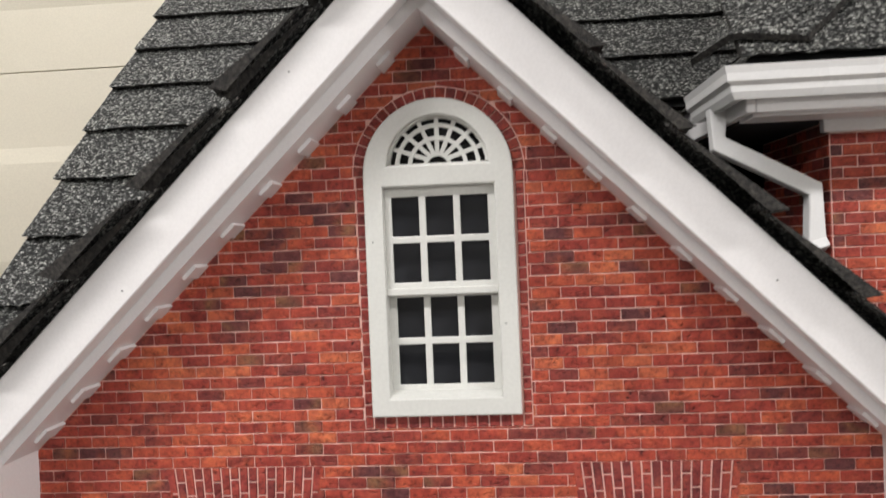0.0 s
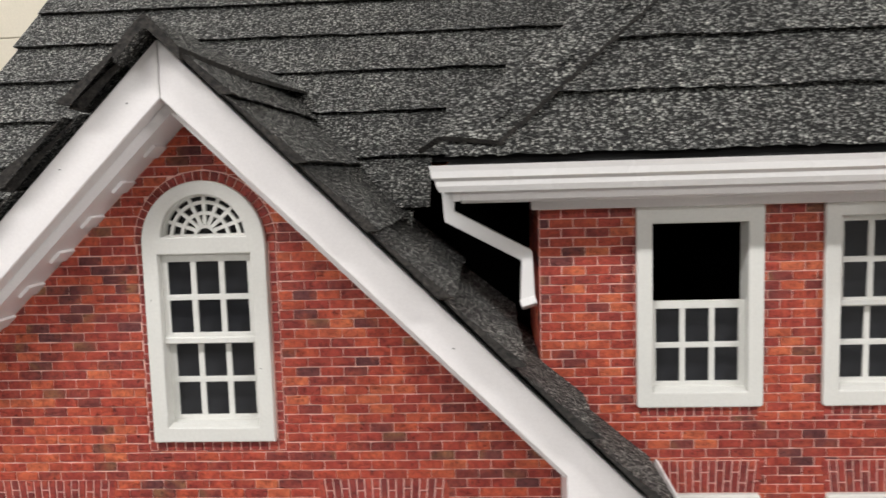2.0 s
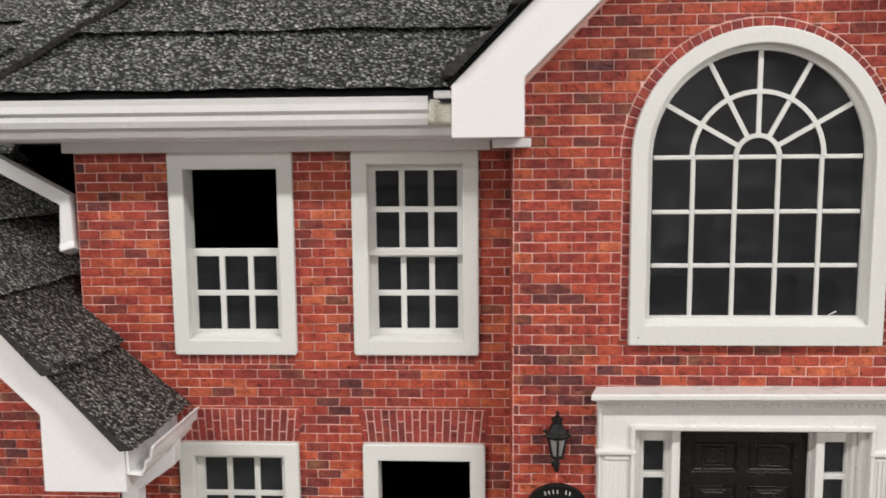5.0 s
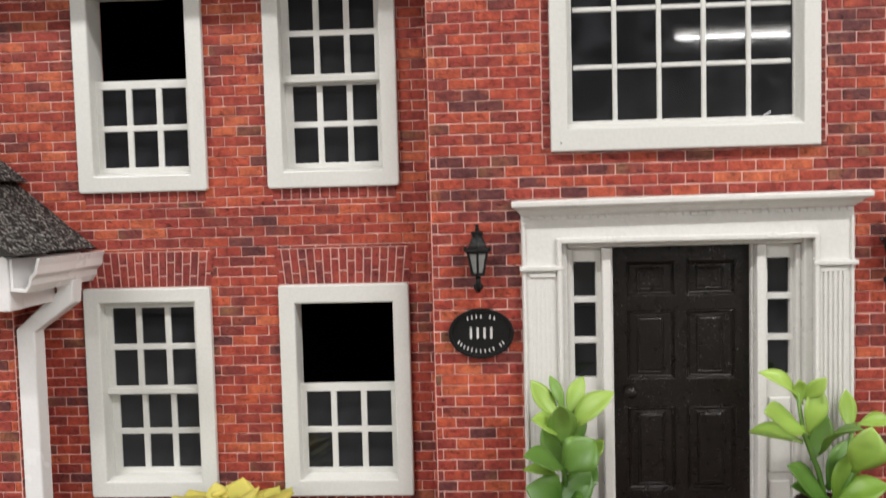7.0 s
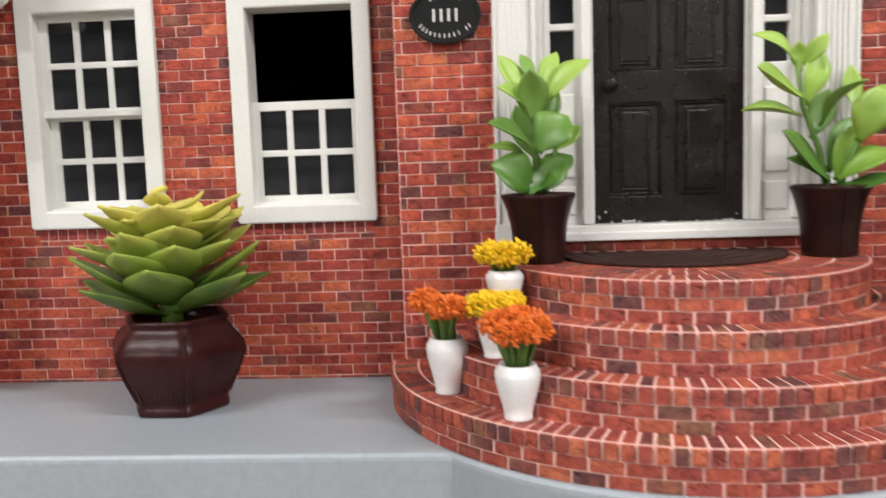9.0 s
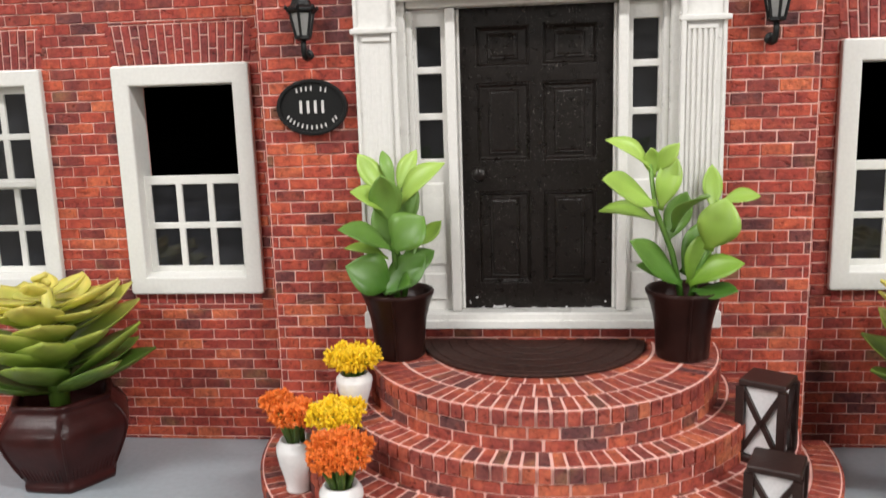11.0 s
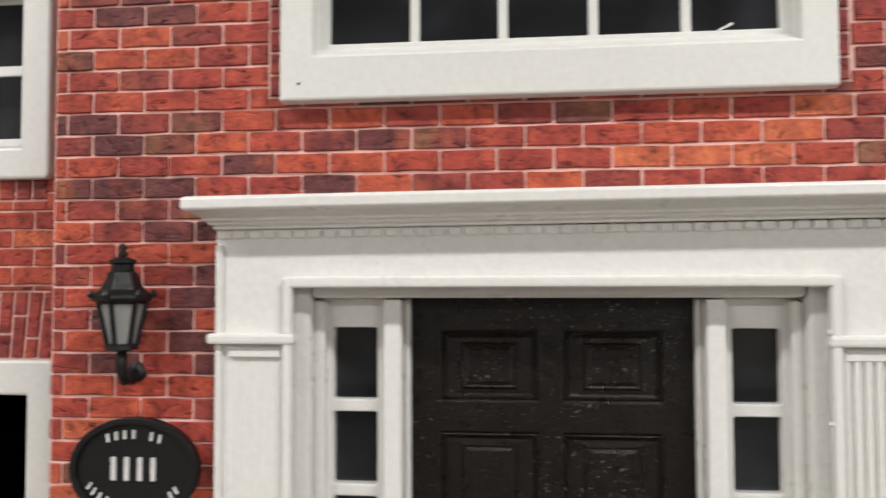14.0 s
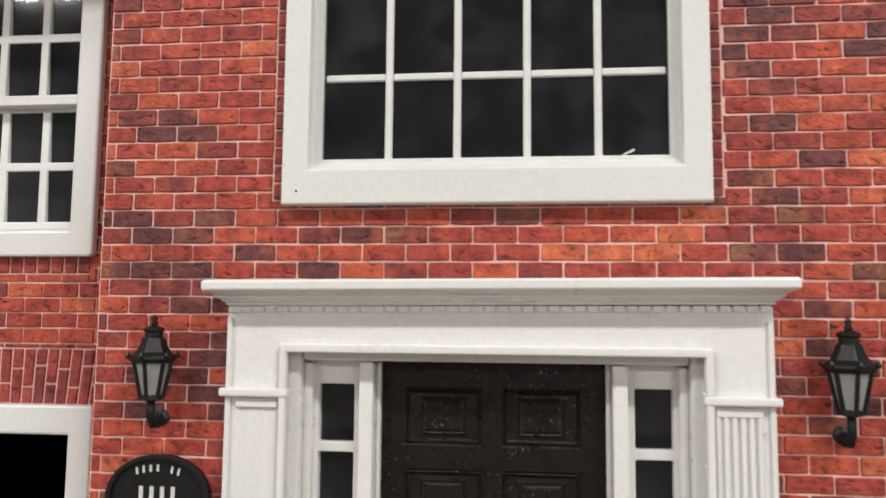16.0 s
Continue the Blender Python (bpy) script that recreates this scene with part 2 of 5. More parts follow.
# black without gloss: the darkness of hollow places given as a colour
M_INNER_SHADE = surface("black_inner_shade", (0.0012, 0.0012, 0.0012), 0.95, bump=0)
M_INNER_SHADE.node_tree.nodes["Principled BSDF"].inputs["Specular IOR Level"].default_value = 0.0
M_GLASS = glass_material("window_acrylic", (0.018, 0.019, 0.022), 0.012)
M_LAMPGLASS = surface("frosted_lamp_glass", (0.32, 0.32, 0.31), 0.35, 0.05, 500, 0.03)
M_DOOR = surface("black_door_paint", (0.012, 0.0085, 0.0068), 0.30, 0.2, 1500, 0.26, 260)
M_DOOR.node_tree.nodes["Principled BSDF"].inputs["Specular IOR Level"].default_value = 0.30
dn, dl = M_DOOR.node_tree.nodes, M_DOOR.node_tree.links
d_co, d_spec = dn.new("ShaderNodeTexCoord"), node(dn, "ShaderNodeTexNoise", Scale=1150.0, Detail=2.0, Roughness=0.6)
d_where = node(dn, "ShaderNodeTexNoise", Scale=45.0, Detail=4.0)
for t in (d_spec, d_where):
    dl.new(d_co.outputs["Object"], t.inputs["Vector"])
d_r1, d_r2 = ramp(dn, [(0.655, (0, 0, 0)), (0.71, (1, 1, 1))]), ramp(dn, [(0.42, (0.12, 0.12, 0.12)), (0.62, (1.0, 1.0, 1.0))])
dl.new(d_spec.outputs["Fac"], d_r1.inputs[0])
dl.new(d_where.outputs["Fac"], d_r2.inputs[0])
d_base = dn["Principled BSDF"].inputs["Base Color"]
dl.new(mixed(dn, dl, mixed(dn, dl, 1.0, d_r1.outputs[0], d_r2.outputs[0], "MULTIPLY"), d_base.links[0].from_socket, (0.24, 0.22, 0.20)), d_base)
M_IRON = surface("black_lamp_paint", (0.009, 0.010, 0.010), 0.46, 0.1, 500, 0.35)
M_SIGN = surface("black_sign_face", (0.010, 0.010, 0.010), 0.45, 0.1, 700, 0.15)
for m_, level in ((M_IRON, 0.3), (M_SIGN, 0.25)):
    m_.node_tree.nodes["Principled BSDF"].inputs["Specular IOR Level"].default_value = level
M_LETTER = surface("sign_lettering", (0.74, 0.72, 0.70), 0.5, 0.1, 1500, 0.1)
M_POT = pot_material("brown_printed_pot", (0.036, 0.0092, 0.0084))
M_DARKPOT = pot_material("blackish_printed_pot", (0.022, 0.0085, 0.0070))
M_LANTERN = surface("brown_lantern_frame", (0.026, 0.011, 0.009), 0.4, 0.1, 500, 0.15)
M_MAT = surface("dark_door_mat", (0.050, 0.019, 0.014), 0.6, 0.2, 500, 0.5, 60)
M_MAT.node_tree.nodes["Principled BSDF"].inputs["Specular IOR Level"].default_value = 0.25
M_VASE = surface("white_ceramic", (0.80, 0.80, 0.80), 0.22, 0.02, 500, 0.03)
M_PAPER = surface("white_lantern_panel", (0.80, 0.79, 0.80), 0.6, 0.03)
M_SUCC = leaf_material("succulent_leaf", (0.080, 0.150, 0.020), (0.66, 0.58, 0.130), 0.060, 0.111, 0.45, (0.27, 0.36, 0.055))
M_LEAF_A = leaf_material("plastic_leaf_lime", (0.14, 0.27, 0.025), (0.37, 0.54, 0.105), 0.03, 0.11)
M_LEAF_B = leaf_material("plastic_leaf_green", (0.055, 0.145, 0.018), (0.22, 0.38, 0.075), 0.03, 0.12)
M_STEM = surface("flower_stem", (0.10, 0.20, 0.03), 0.5, 0.1)
M_ORANGE = surface("orange_petals", (0.85, 0.20, 0.022), 0.6, 0.1, 700, 0.3, 200, dark=(0.74, 0.13, 0.015))
M_YELLOW = surface("yellow_petals", (0.95, 0.64, 0.010), 0.6, 0.1, 700, 0.3, 200, dark=(0.90, 0.50, 0.008))
M_BOARD = surface("grey_board_paint", (0.335, 0.378, 0.412), 0.36, 0.03, 300, 0.05, 12)
M_TABLE = surface("brown_table_wood", (0.16, 0.075, 0.03), 0.5, 0.15, 300, 0.1, 18)
M_CREAM = surface("cream_garage_door", (0.74, 0.69, 0.57), 0.45, 0.02, 260, 0.03, 5)
M_WALL = surface("plain_wall_paint", (0.46, 0.44, 0.41), 0.8, 0.03, 200, 0.05, 3)
M_FLOOR = surface("concrete_floor", (0.24, 0.235, 0.225), 0.7, 0.1, 120, 0.1, 4)
M_GLOW, *_, gp = material("tube_light")
gp.inputs["Emission Color"].default_value = (1.0, 0.97, 0.92, 1)
gp.inputs["Emission Strength"].default_value = 14.0

# ---- mesh helpers ----


class Shape:
    """A heap of vertices and faces that becomes one mesh."""

    def __init__(self):
        self.v, self.f = [], []

    def add(self, verts, faces):
        n = len(self.v)
        self.v += [tuple(p) for p in verts]
        self.f += [tuple(n + i for i in f) for f in faces]
        return self

    def box(self, x0, x1, y0, y1, z0, z1):
        return self.add([(x, y, z) for x in (x0, x1) for y in (y0, y1) for z in (z0, z1)],
                        [(0, 1, 3, 2), (4, 6, 7, 5), (0, 4, 5, 1), (2, 3, 7, 6), (0, 2, 6, 4), (1, 5, 7, 3)])

    def prism(self, ring, a, b, axis="y"):
        """The outline ring of (u, w) pairs drawn out from a to b along an axis; u, w are the other two axes in order."""
        put = {"x": lambda u, w, s: (s, u, w), "y": lambda u, w, s: (u, s, w), "z": lambda u, w, s: (u, w, s)}[axis]
        k = len(ring)
        return self.add([put(u, w, a) for u, w in ring] + [put(u, w, b) for u, w in ring],
                        [tuple(range(k)), tuple(range(2 * k - 1, k - 1, -1))] + [(i, k + i, k + (i + 1) % k, (i + 1) % k) for i in range(k)])

    def lathe(self, profile, n=24, centre=(0, 0, 0), turn=0.0):
        cx, cy, cz = centre
        rows = [[(cx + r * math.cos(turn + 2 * math.pi * i / n), cy + r * math.sin(turn + 2 * math.pi * i / n), cz + z) for i in range(n)] for r, z in profile]
        faces = [(j * n + i, j * n + (i + 1) % n, (j + 1) * n + (i + 1) % n, (j + 1) * n + i) for j in range(len(profile) - 1) for i in range(n)]
        faces += [tuple(range(n - 1, -1, -1)), tuple(range((len(profile) - 1) * n, len(profile) * n))]
        return self.add([p for r in rows for p in r], faces)

    def tube(self, path, r0, r1=None, n=8, phase=0.0):
        r1 = r0 if r1 is None else r1
        pts = [Vector(p) for p in path]
        verts = []
        for i, p in enumerate(pts):
            d = (pts[min(i + 1, len(pts) - 1)] - pts[max(i - 1, 0)]).normalized()
            side = d.cross(Vector((0, 1, 0)) if abs(d.y) < 0.9 else Vector((1, 0, 0))).normalized()
            other = d.cross(side)
            r = r0 + (r1 - r0) * i / (len(pts) - 1)
            verts += [p + side * r * math.cos(phase + 2 * math.pi * k / n) + other * r * math.sin(phase + 2 * math.pi * k / n) for k in range(n)]
        m = len(pts)
        return self.add(verts, [(j * n + i, j * n + (i + 1) % n, (j + 1) * n + (i + 1) % n, (j + 1) * n + i) for j in range(m - 1) for i in range(n)]
                        + [tuple(range(n - 1, -1, -1)), tuple(range((m - 1) * n, m * n))])

    def mesh(self, name, mat, bevel=0.0, smooth=False, steps=1):
        bm = bmesh.new()
        vs = [bm.verts.new(p) for p in self.v]
        for f in self.f:
            try:
                bm.faces.new([vs[i] for i in f])
            except ValueError:
                pass
        bmesh.ops.recalc_face_normals(bm, faces=bm.faces)
        if bevel:
            sharp = [e for e in bm.edges if len(e.link_faces) == 2 and e.calc_face_angle(0) > 0.5]
            bmesh.ops.bevel(bm, geom=sharp, offset=bevel, segments=steps, profile=0.6, affect="EDGES", clamp_overlap=True)
        for f in bm.faces:
            f.smooth = smooth
        me = bpy.data.meshes.new(name)
        bm.to_mesh(me)
        bm.free()
        me.materials.append(mat)
        return me


def part(name, shape, mat, parent, label="", bevel=0.0, smooth=False, steps=1, kind=""):
    ob = new(name, shape.mesh(name, mat, bevel, smooth, steps))
    ob.parent = parent
    return tagged(ob, label, kind=kind)


def root(name, label, category, m=None, group="", kind=""):
    ob = new(name)
    ob.empty_display_size = 0.01
    if m is not None:
        ob.matrix_basis = m
    return tagged(ob, label, category, group, kind)


def solid(name, shape, mat, label, category, kind="", bevel=0.0, smooth=False, m=None):
    ob = new(name, shape.mesh(name, mat, bevel, smooth))
    if m is not None:
        ob.matrix_basis = m
    return tagged(ob, label, category, kind=kind)


def plate(name, loops, y0, y1, mat, bevel=0.0):
    """A flat board in the x-z plane with holes: the first loop is its outline, the others its openings; front at y0, back at y1."""
    cu = bpy.data.curves.new(name, "CURVE")
    cu.dimensions, cu.fill_mode = "2D", "BOTH"
    for loop in loops:
        s = cu.splines.new("POLY")
        s.points.add(len(loop) - 1)
        for p, (x, z) in zip(s.points, loop):
            p.co = (x, z, 0, 1)
        s.use_cyclic_u = True
    cu.extrude = abs(y1 - y0) / 2 - bevel
    cu.bevel_depth, cu.bevel_resolution = bevel, 1
    tmp = new(name, cu)
    bpy.context.view_layer.update()
    me = bpy.data.meshes.new_from_object(tmp.evaluated_get(bpy.context.evaluated_depsgraph_get()))
    bpy.data.objects.remove(tmp)
    bpy.data.curves.remove(cu)
    me.name = name
    me.transform(Matrix(((1, 0, 0, 0), (0, 0, -1, (y0 + y1) / 2), (0, 1, 0, 0), (0, 0, 0, 1))))
    me.materials.clear()
    me.materials.append(mat)
    for p in me.polygons:
        p.use_smooth = False
    return me


def board(name, loops, y0, y1, mat, parent, label="", bevel=0.0):
    ob = new(name, plate(name, loops, y0, y1, mat, bevel))
    ob.parent = parent
    return tagged(ob, label)


def rect(x0, x1, z0, z1):
    return [(x0, z0), (x1, z0), (x1, z1), (x0, z1)]


def arch(x0, x1, z0, spring, n=28):
    """A round-headed outline."""
    c, r = (x0 + x1) / 2, (x1 - x0) / 2
    return [(x0, z0), (x1, z0)] + [(c + r * math.cos(math.pi * i / n), spring + r * math.sin(math.pi * i / n)) for i in range(n + 1)]


# ---- room ----
tagged(solid("floor", Shape().box(-3.2, 4.2, -7.2, 1.9, -0.86, -0.80), M_FLOOR, "plain grey concrete garage floor", "floor", "structure"))
solid("ceiling", Shape().box(-3.2, 4.2, -7.2, 1.9, CEIL, CEIL + 0.05), M_WALL, "plain pale garage ceiling", "ceiling", "structure")
solid("wall_west", Shape().box(-3.25, -3.2, -7.2, 1.9, -0.8, CEIL), M_WALL, "plain pale painted garage wall", "wall", "structure")
solid("wall_east", Shape().box(4.2, 4.25, -7.2, 1.9, -0.8, CEIL), M_WALL, "plain pale painted garage wall", "wall", "structure")
solid("wall_south", Shape().box(-3.2, 4.2, -7.25, -7.2, -0.8, CEIL), M_WALL, "plain pale painted garage wall", "wall", "structure")

# the cream sectional garage door behind the house
gd = root("garage_door", "cream painted sectional garage door with pressed long panels", "garage door", kind="structure")
SECT = 0.53
for k in range(-3, 3):
    z0 = 0.733 + k * SECT
    s = Shape()
    s.box(-3.1, 4.1, 1.52, 1.56, z0 + 0.0008, z0 + SECT - 0.0008)
    part("door_section", s, M_CREAM, gd, bevel=0.0012)
    ring = Shape()
    a, b = z0 + 0.12, z0 + SECT - 0.145
    ring.prism([(1.521, a), (1.521, b), (1.513, b - 0.036), (1.513, a + 0.036)], -3.0, 4.0, "x")
    part("pressed_panel", ring, M_CREAM, gd, bevel=0.004)

# ceiling tube lights
for tx, ty, tl, watts in TUBES:
    tl_ob = root("tube_light", "white ceiling tube light, switched on", "ceiling light", pose(tx, ty, CEIL), "ceiling tube lights")
    part("housing", Shape().box(-tl / 2 - 0.02, tl / 2 + 0.02, -0.07, 0.07, -0.045, 0), M_WALL, tl_ob, bevel=0.006)
    part("tube", Shape().tube([(-tl / 2, 0, -0.062), (0, 0, -0.062), (tl / 2, 0, -0.062)], 0.014, n=12), M_GLOW, tl_ob, smooth=True)

# table and painted base
tb = root("table", "brown wooden table under the painted base board", "table", pose(0.6, 0.75, -0.80))
part("tabletop", Shape().box(-1.25, 1.25, -0.55, 0.55, 0.722, 0.760), M_TABLE, tb, bevel=0.004)
for sx in (-1.15, 1.15):
    for sy in (-0.45, 0.45):
        part("leg", Shape().box(sx - 0.03, sx + 0.03, sy - 0.03, sy + 0.03, 0, 0.722), M_TABLE, tb, bevel=0.004)

CX = 0.599
outline = [(1.42, 0.359), (1.42, 1.2), (-0.55, 1.2), (-0.55, 0.359)]
curve = [(CX + 0.1502 * math.cos(a), 0.452 + 0.1435 * math.sin(a)) for a in [math.pi + math.pi * i / 40 for i in range(41)]]
curve = [p for p in curve if p[1] < 0.359]
bb = root("base_board", "grey painted base board with a rounded front under the steps", "base board")
part("board", Shape().prism(outline + curve, -0.0395, 0.0, "z"), M_BOARD, bb, bevel=0.0030, steps=3)

# ---- model house: walls ----
Y_MAIN, Y_BAY, Y_WING = 0.484, 0.452, 0.456
WIN = 0.0395
# lower and upper window rows: (centre x, open upper half)
U_Z, L_Z, WIN_H = 0.285, 0.093, 0.1305
MAIN_X = {"u1": 0.2775, "u2": 0.396, "l1": 0.2765, "l2": 0.400, "ru": 0.7965, "rl": 0.7965}
APEX, PITCH = -0.0405, 0.985
inner = lambda cx, z: rect(cx - 0.033, cx + 0.033, z + 0.009, z + 0.123)

wall_main = new("wall_main", plate("wall_main", [[(0.205, 0), (0.457, 0), (0.457, 0.43), (0.175, 0.43), (0.175, 0.27), (0.205, 0.27)],
                inner(MAIN_X["u1"], U_Z), inner(MAIN_X["u2"], U_Z), inner(MAIN_X["l1"], L_Z), inner(MAIN_X["l2"], L_Z)], Y_MAIN, Y_MAIN + 0.02, M_MORTAR))
tagged(wall_main, "red brick main wall of the model house with pale pink mortar", "wall", kind="structure")
wall_bay = new("wall_entrance", plate("wall_entrance", [[(0.457, 0), (0.7355, 0), (0.7355, 0.45), (CX, 0.588), (0.457, 0.45)],
               arch(0.5325, 0.6655, 0.307, 0.410), rect(0.512, 0.686, 0.078, 0.262)], Y_BAY, Y_BAY + 0.02, M_MORTAR))
tagged(wall_bay, "red brick entrance bay standing proud of the main wall", "wall", kind="structure")
wing_top = lambda x: 0.487 - PITCH * abs(x - APEX)
wall_wing = new("wall_wing", plate("wall_wing", [[(-0.286, 0), (0.206, 0), (0.206, wing_top(0.206)), (APEX, 0.487), (-0.286, wing_top(-0.286))],
                arch(-0.0715, -0.0005, 0.279, 0.404), inner(0.0695, L_Z), inner(-0.149, L_Z)], Y_WING, Y_WING + 0.02, M_MORTAR))
tagged(wall_wing, "red brick gable wall of the side wing", "wall", kind="structure")
wall_far = new("wall_right", plate("wall_right", [rect(0.7355, 1.02, 0, 0.43), inner(MAIN_X["ru"], U_Z), inner(MAIN_X["rl"], L_Z)], Y_MAIN, Y_MAIN + 0.02, M_MORTAR))
tagged(wall_far, "red brick wall beyond the entrance bay", "wall", kind="structure")
ret_l = solid("wall_return", Shape().box(0.457, 0.471, 0.4722, 0.505, 0, 0.45), M_MORTAR, "short brick return beside the entrance bay", "wall", "structure")
ret_r = solid("wall_return", Shape().box(0.7215, 0.7355, 0.4722, 0.505, 0, 0.45), M_MORTAR, "short brick return beside the entrance bay", "wall", "structure")
ret_w = solid("wall_wing_side", Shape().box(0.192, 0.206, 0.4762, 0.52, 0, 0.25), M_MORTAR, "brick side of the wing", "wall", "structure")
ret_m = solid("wall_main_side", Shape().box(0.175, 0.189, 0.5042, 0.66, 0.27, 0.43), M_MORTAR, "brick end of the main wall under the eaves", "wall", "structure")
# added blocks behind the openings, black in place of the unlit rooms
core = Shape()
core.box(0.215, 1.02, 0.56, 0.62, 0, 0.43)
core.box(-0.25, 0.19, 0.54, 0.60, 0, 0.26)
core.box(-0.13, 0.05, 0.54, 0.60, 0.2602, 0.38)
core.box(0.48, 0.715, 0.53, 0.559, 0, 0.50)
solid("inner_shade_block", core, M_INNER_SHADE, "added blocks inside the model house, coloured black as its inner shade", "wall", "structure")

# ---- windows ----


def sash(parent, name, x0, x1, z0, z1, y, cols, rows, stile=0.0038, bar=0.0027, rail=0.0042, lean=0.0):
    w, h = (x1 - x0 - 2 * stile - (cols - 1) * bar) / cols, (z1 - z0 - 2 * rail - (rows - 1) * bar) / rows
    cells = []
    for i in range(cols):
        for j in range(rows):
            a, b = x0 + stile + i * (w + bar), z0 + rail + j * (h + bar)
            cells.append(rect(a, a + w, b, b + h))
    ob = board(name, [rect(x0, x1, z0, z1)] + cells, y, y + 0.0032, M_SASH, parent, bevel=0.0005)
    for c in cells:
        w, h = (c[1][0] - c[0][0]) / 2 + 0.001, (c[2][1] - c[0][1]) / 2 + 0.001
        pane = part("pane", Shape().box(-w, w, -0.0003, 0.0003, -h, h), M_GLASS, ob)
        pane.matrix_basis = pose((c[0][0] + c[1][0]) / 2, y + 0.0018, (c[0][1] + c[2][1]) / 2, lean)
    return ob


def soft_rect(x0, x1, z0, z1, r, n=5):
    """A rectangle with rounded corners."""
    out = []
    for cx, cz, a in ((x1 - r, z0 + r, -90), (x1 - r, z1 - r, 0), (x0 + r, z1 - r, 90), (x0 + r, z0 + r, 180)):
        out += [(cx + r * math.cos(radians(a + 90 * i / n)), cz + r * math.sin(radians(a + 90 * i / n))) for i in range(n + 1)]
    return out


def sash_window(name, label, x, y, z, open_top, lean=0.0):
    w = root(name, label, "window", pose(x, y, z), kind="structure")
    board("window_frame", [soft_rect(-WIN, WIN, 0, WIN_H, 0.0011), rect(-0.0312, 0.0312, 0.0085, 0.1210 if open_top else 0.1232)], 0.0, 0.018, M_SASH, w, bevel=0.0010)
    part("window_sill", Shape().prism([(0.0012, 0.0080), (0.017, 0.0080), (0.017, 0.0118), (0.006, 0.0112), (0.0012, 0.0094)], -0.0310, 0.0310, "x"), M_SASH, w)
    if open_top:
        sash(w, "lower_sash", -0.0310, 0.0310, 0.0100, 0.0680, 0.0080, 3, 2)
    else:
        sash(w, "upper_sash", -0.0300, 0.0311, 0.0640, 0.1231, 0.0078, 3, 2, lean=lean)
        sash(w, "lower_sash", -0.0298, 0.0311, 0.0100, 0.0668, 0.0115, 3, 2, lean=lean)
        part("meeting_rail", Shape().box(-0.0311, 0.0311, 0.0060, 0.0112, 0.0636, 0.0676), M_SASH, w, bevel=0.0005)
    return w


closed = "cream six-over-six sash window with dark panes, closed"
opened = "cream sash window with its upper half open and dark"
for i, (k, z, op) in enumerate((("u1", U_Z, True), ("u2", U_Z, False), ("l1", L_Z, False), ("l2", L_Z, True), ("ru", U_Z, False), ("rl", L_Z, True))):
    sash_window(f"window_{i + 1}", opened if op else closed, MAIN_X[k], Y_MAIN - 0.004, z, op, 3.5 if k == "u2" else 0.0)
for i, x in enumerate((0.0695, -0.149)):
    sash_window(f"window_{i + 7}", closed, x, Y_WING - 0.004, L_Z, False)


def bars_mesh(segs, wid, y0, y1):
    s = Shape()
    for (xa, za), (xb, zb) in segs:
        d = Vector((xb - xa, zb - za))
        k = Vector((-d.y, d.x)).normalized() * wid / 2
        s.prism([(xa + k.x, za + k.y), (xb + k.x, zb + k.y), (xb - k.x, zb - k.y), (xa - k.x, za - k.y)], y0, y1)
    return s


def arc_segs(cx, cz, r, a0=0, a1=180, n=18):
    pts = [(cx + r * math.cos(radians(a0 + (a1 - a0) * i / n)), cz + r * math.sin(radians(a0 + (a1 - a0) * i / n))) for i in range(n + 1)]
    return list(zip(pts[:-1], pts[1:]))


def half_disc(r, z, n=28):
    return [(r * math.cos(math.pi * i / n), z + r * math.sin(math.pi * i / n)) for i in range(n + 1)]


# round-headed window of the wing gable, with its fanlight
aw = root("window_9", "cream round-headed sash window with a spider-web fanlight", "window", pose(-0.0364, Y_WING - 0.005, 0.2748), kind="structure")
board("window_frame", [arch(-0.0386, 0.0386, 0, 0.1270), rect(-0.0305, 0.0305, 0.0080, 0.1215), half_disc(0.0280, 0.1308)], 0, 0.016, M_SASH, aw, bevel=0.0010)
part("window_sill", Shape().prism([(0.0012, 0.0076), (0.015, 0.0076), (0.015, 0.0116), (0.006, 0.0110), (0.0012, 0.0090)], -0.0303, 0.0303, "x"), M_SASH, aw)
sash(aw, "upper_sash", -0.0300, 0.0300, 0.0650, 0.1200, 0.0055, 3, 2)
sash(aw, "lower_sash", -0.0298, 0.0298, 0.0095, 0.0660, 0.0105, 3, 2)
part("meeting_rail", Shape().box(-0.0300, 0.0300, 0.0038, 0.0088, 0.0628, 0.0668), M_SASH, aw, bevel=0.0005)
fan = bars_mesh([((0.006 * math.cos(radians(a)), 0.1328 + 0.006 * math.sin(radians(a))), (0.0277 * math.cos(radians(a)), 0.1313 + 0.0277 * math.sin(radians(a)))) for a in (22.5, 45, 67.5, 90, 112.5, 135, 157.5)], 0.0023, 0.0060, 0.0085)
part("fan_spokes", fan, M_SASH, aw)
for r in (0.0065, 0.0150, 0.0218):
    part("fan_ring", bars_mesh(arc_segs(0, 0.1311, r), 0.0022, 0.0057, 0.0088), M_SASH, aw)
part("fan_rim", bars_mesh(arc_segs(0, 0.1311, 0.0268), 0.0026, 0.0050, 0.0090), M_SASH, aw)
part("fan_bar", Shape().box(-0.0288, 0.0288, 0.0050, 0.0090, 0.1305, 0.1328), M_SASH, aw)
part("pane", Shape().prism(half_disc(0.030, 0.1298), 0.0102, 0.0110), M_GLASS, aw)

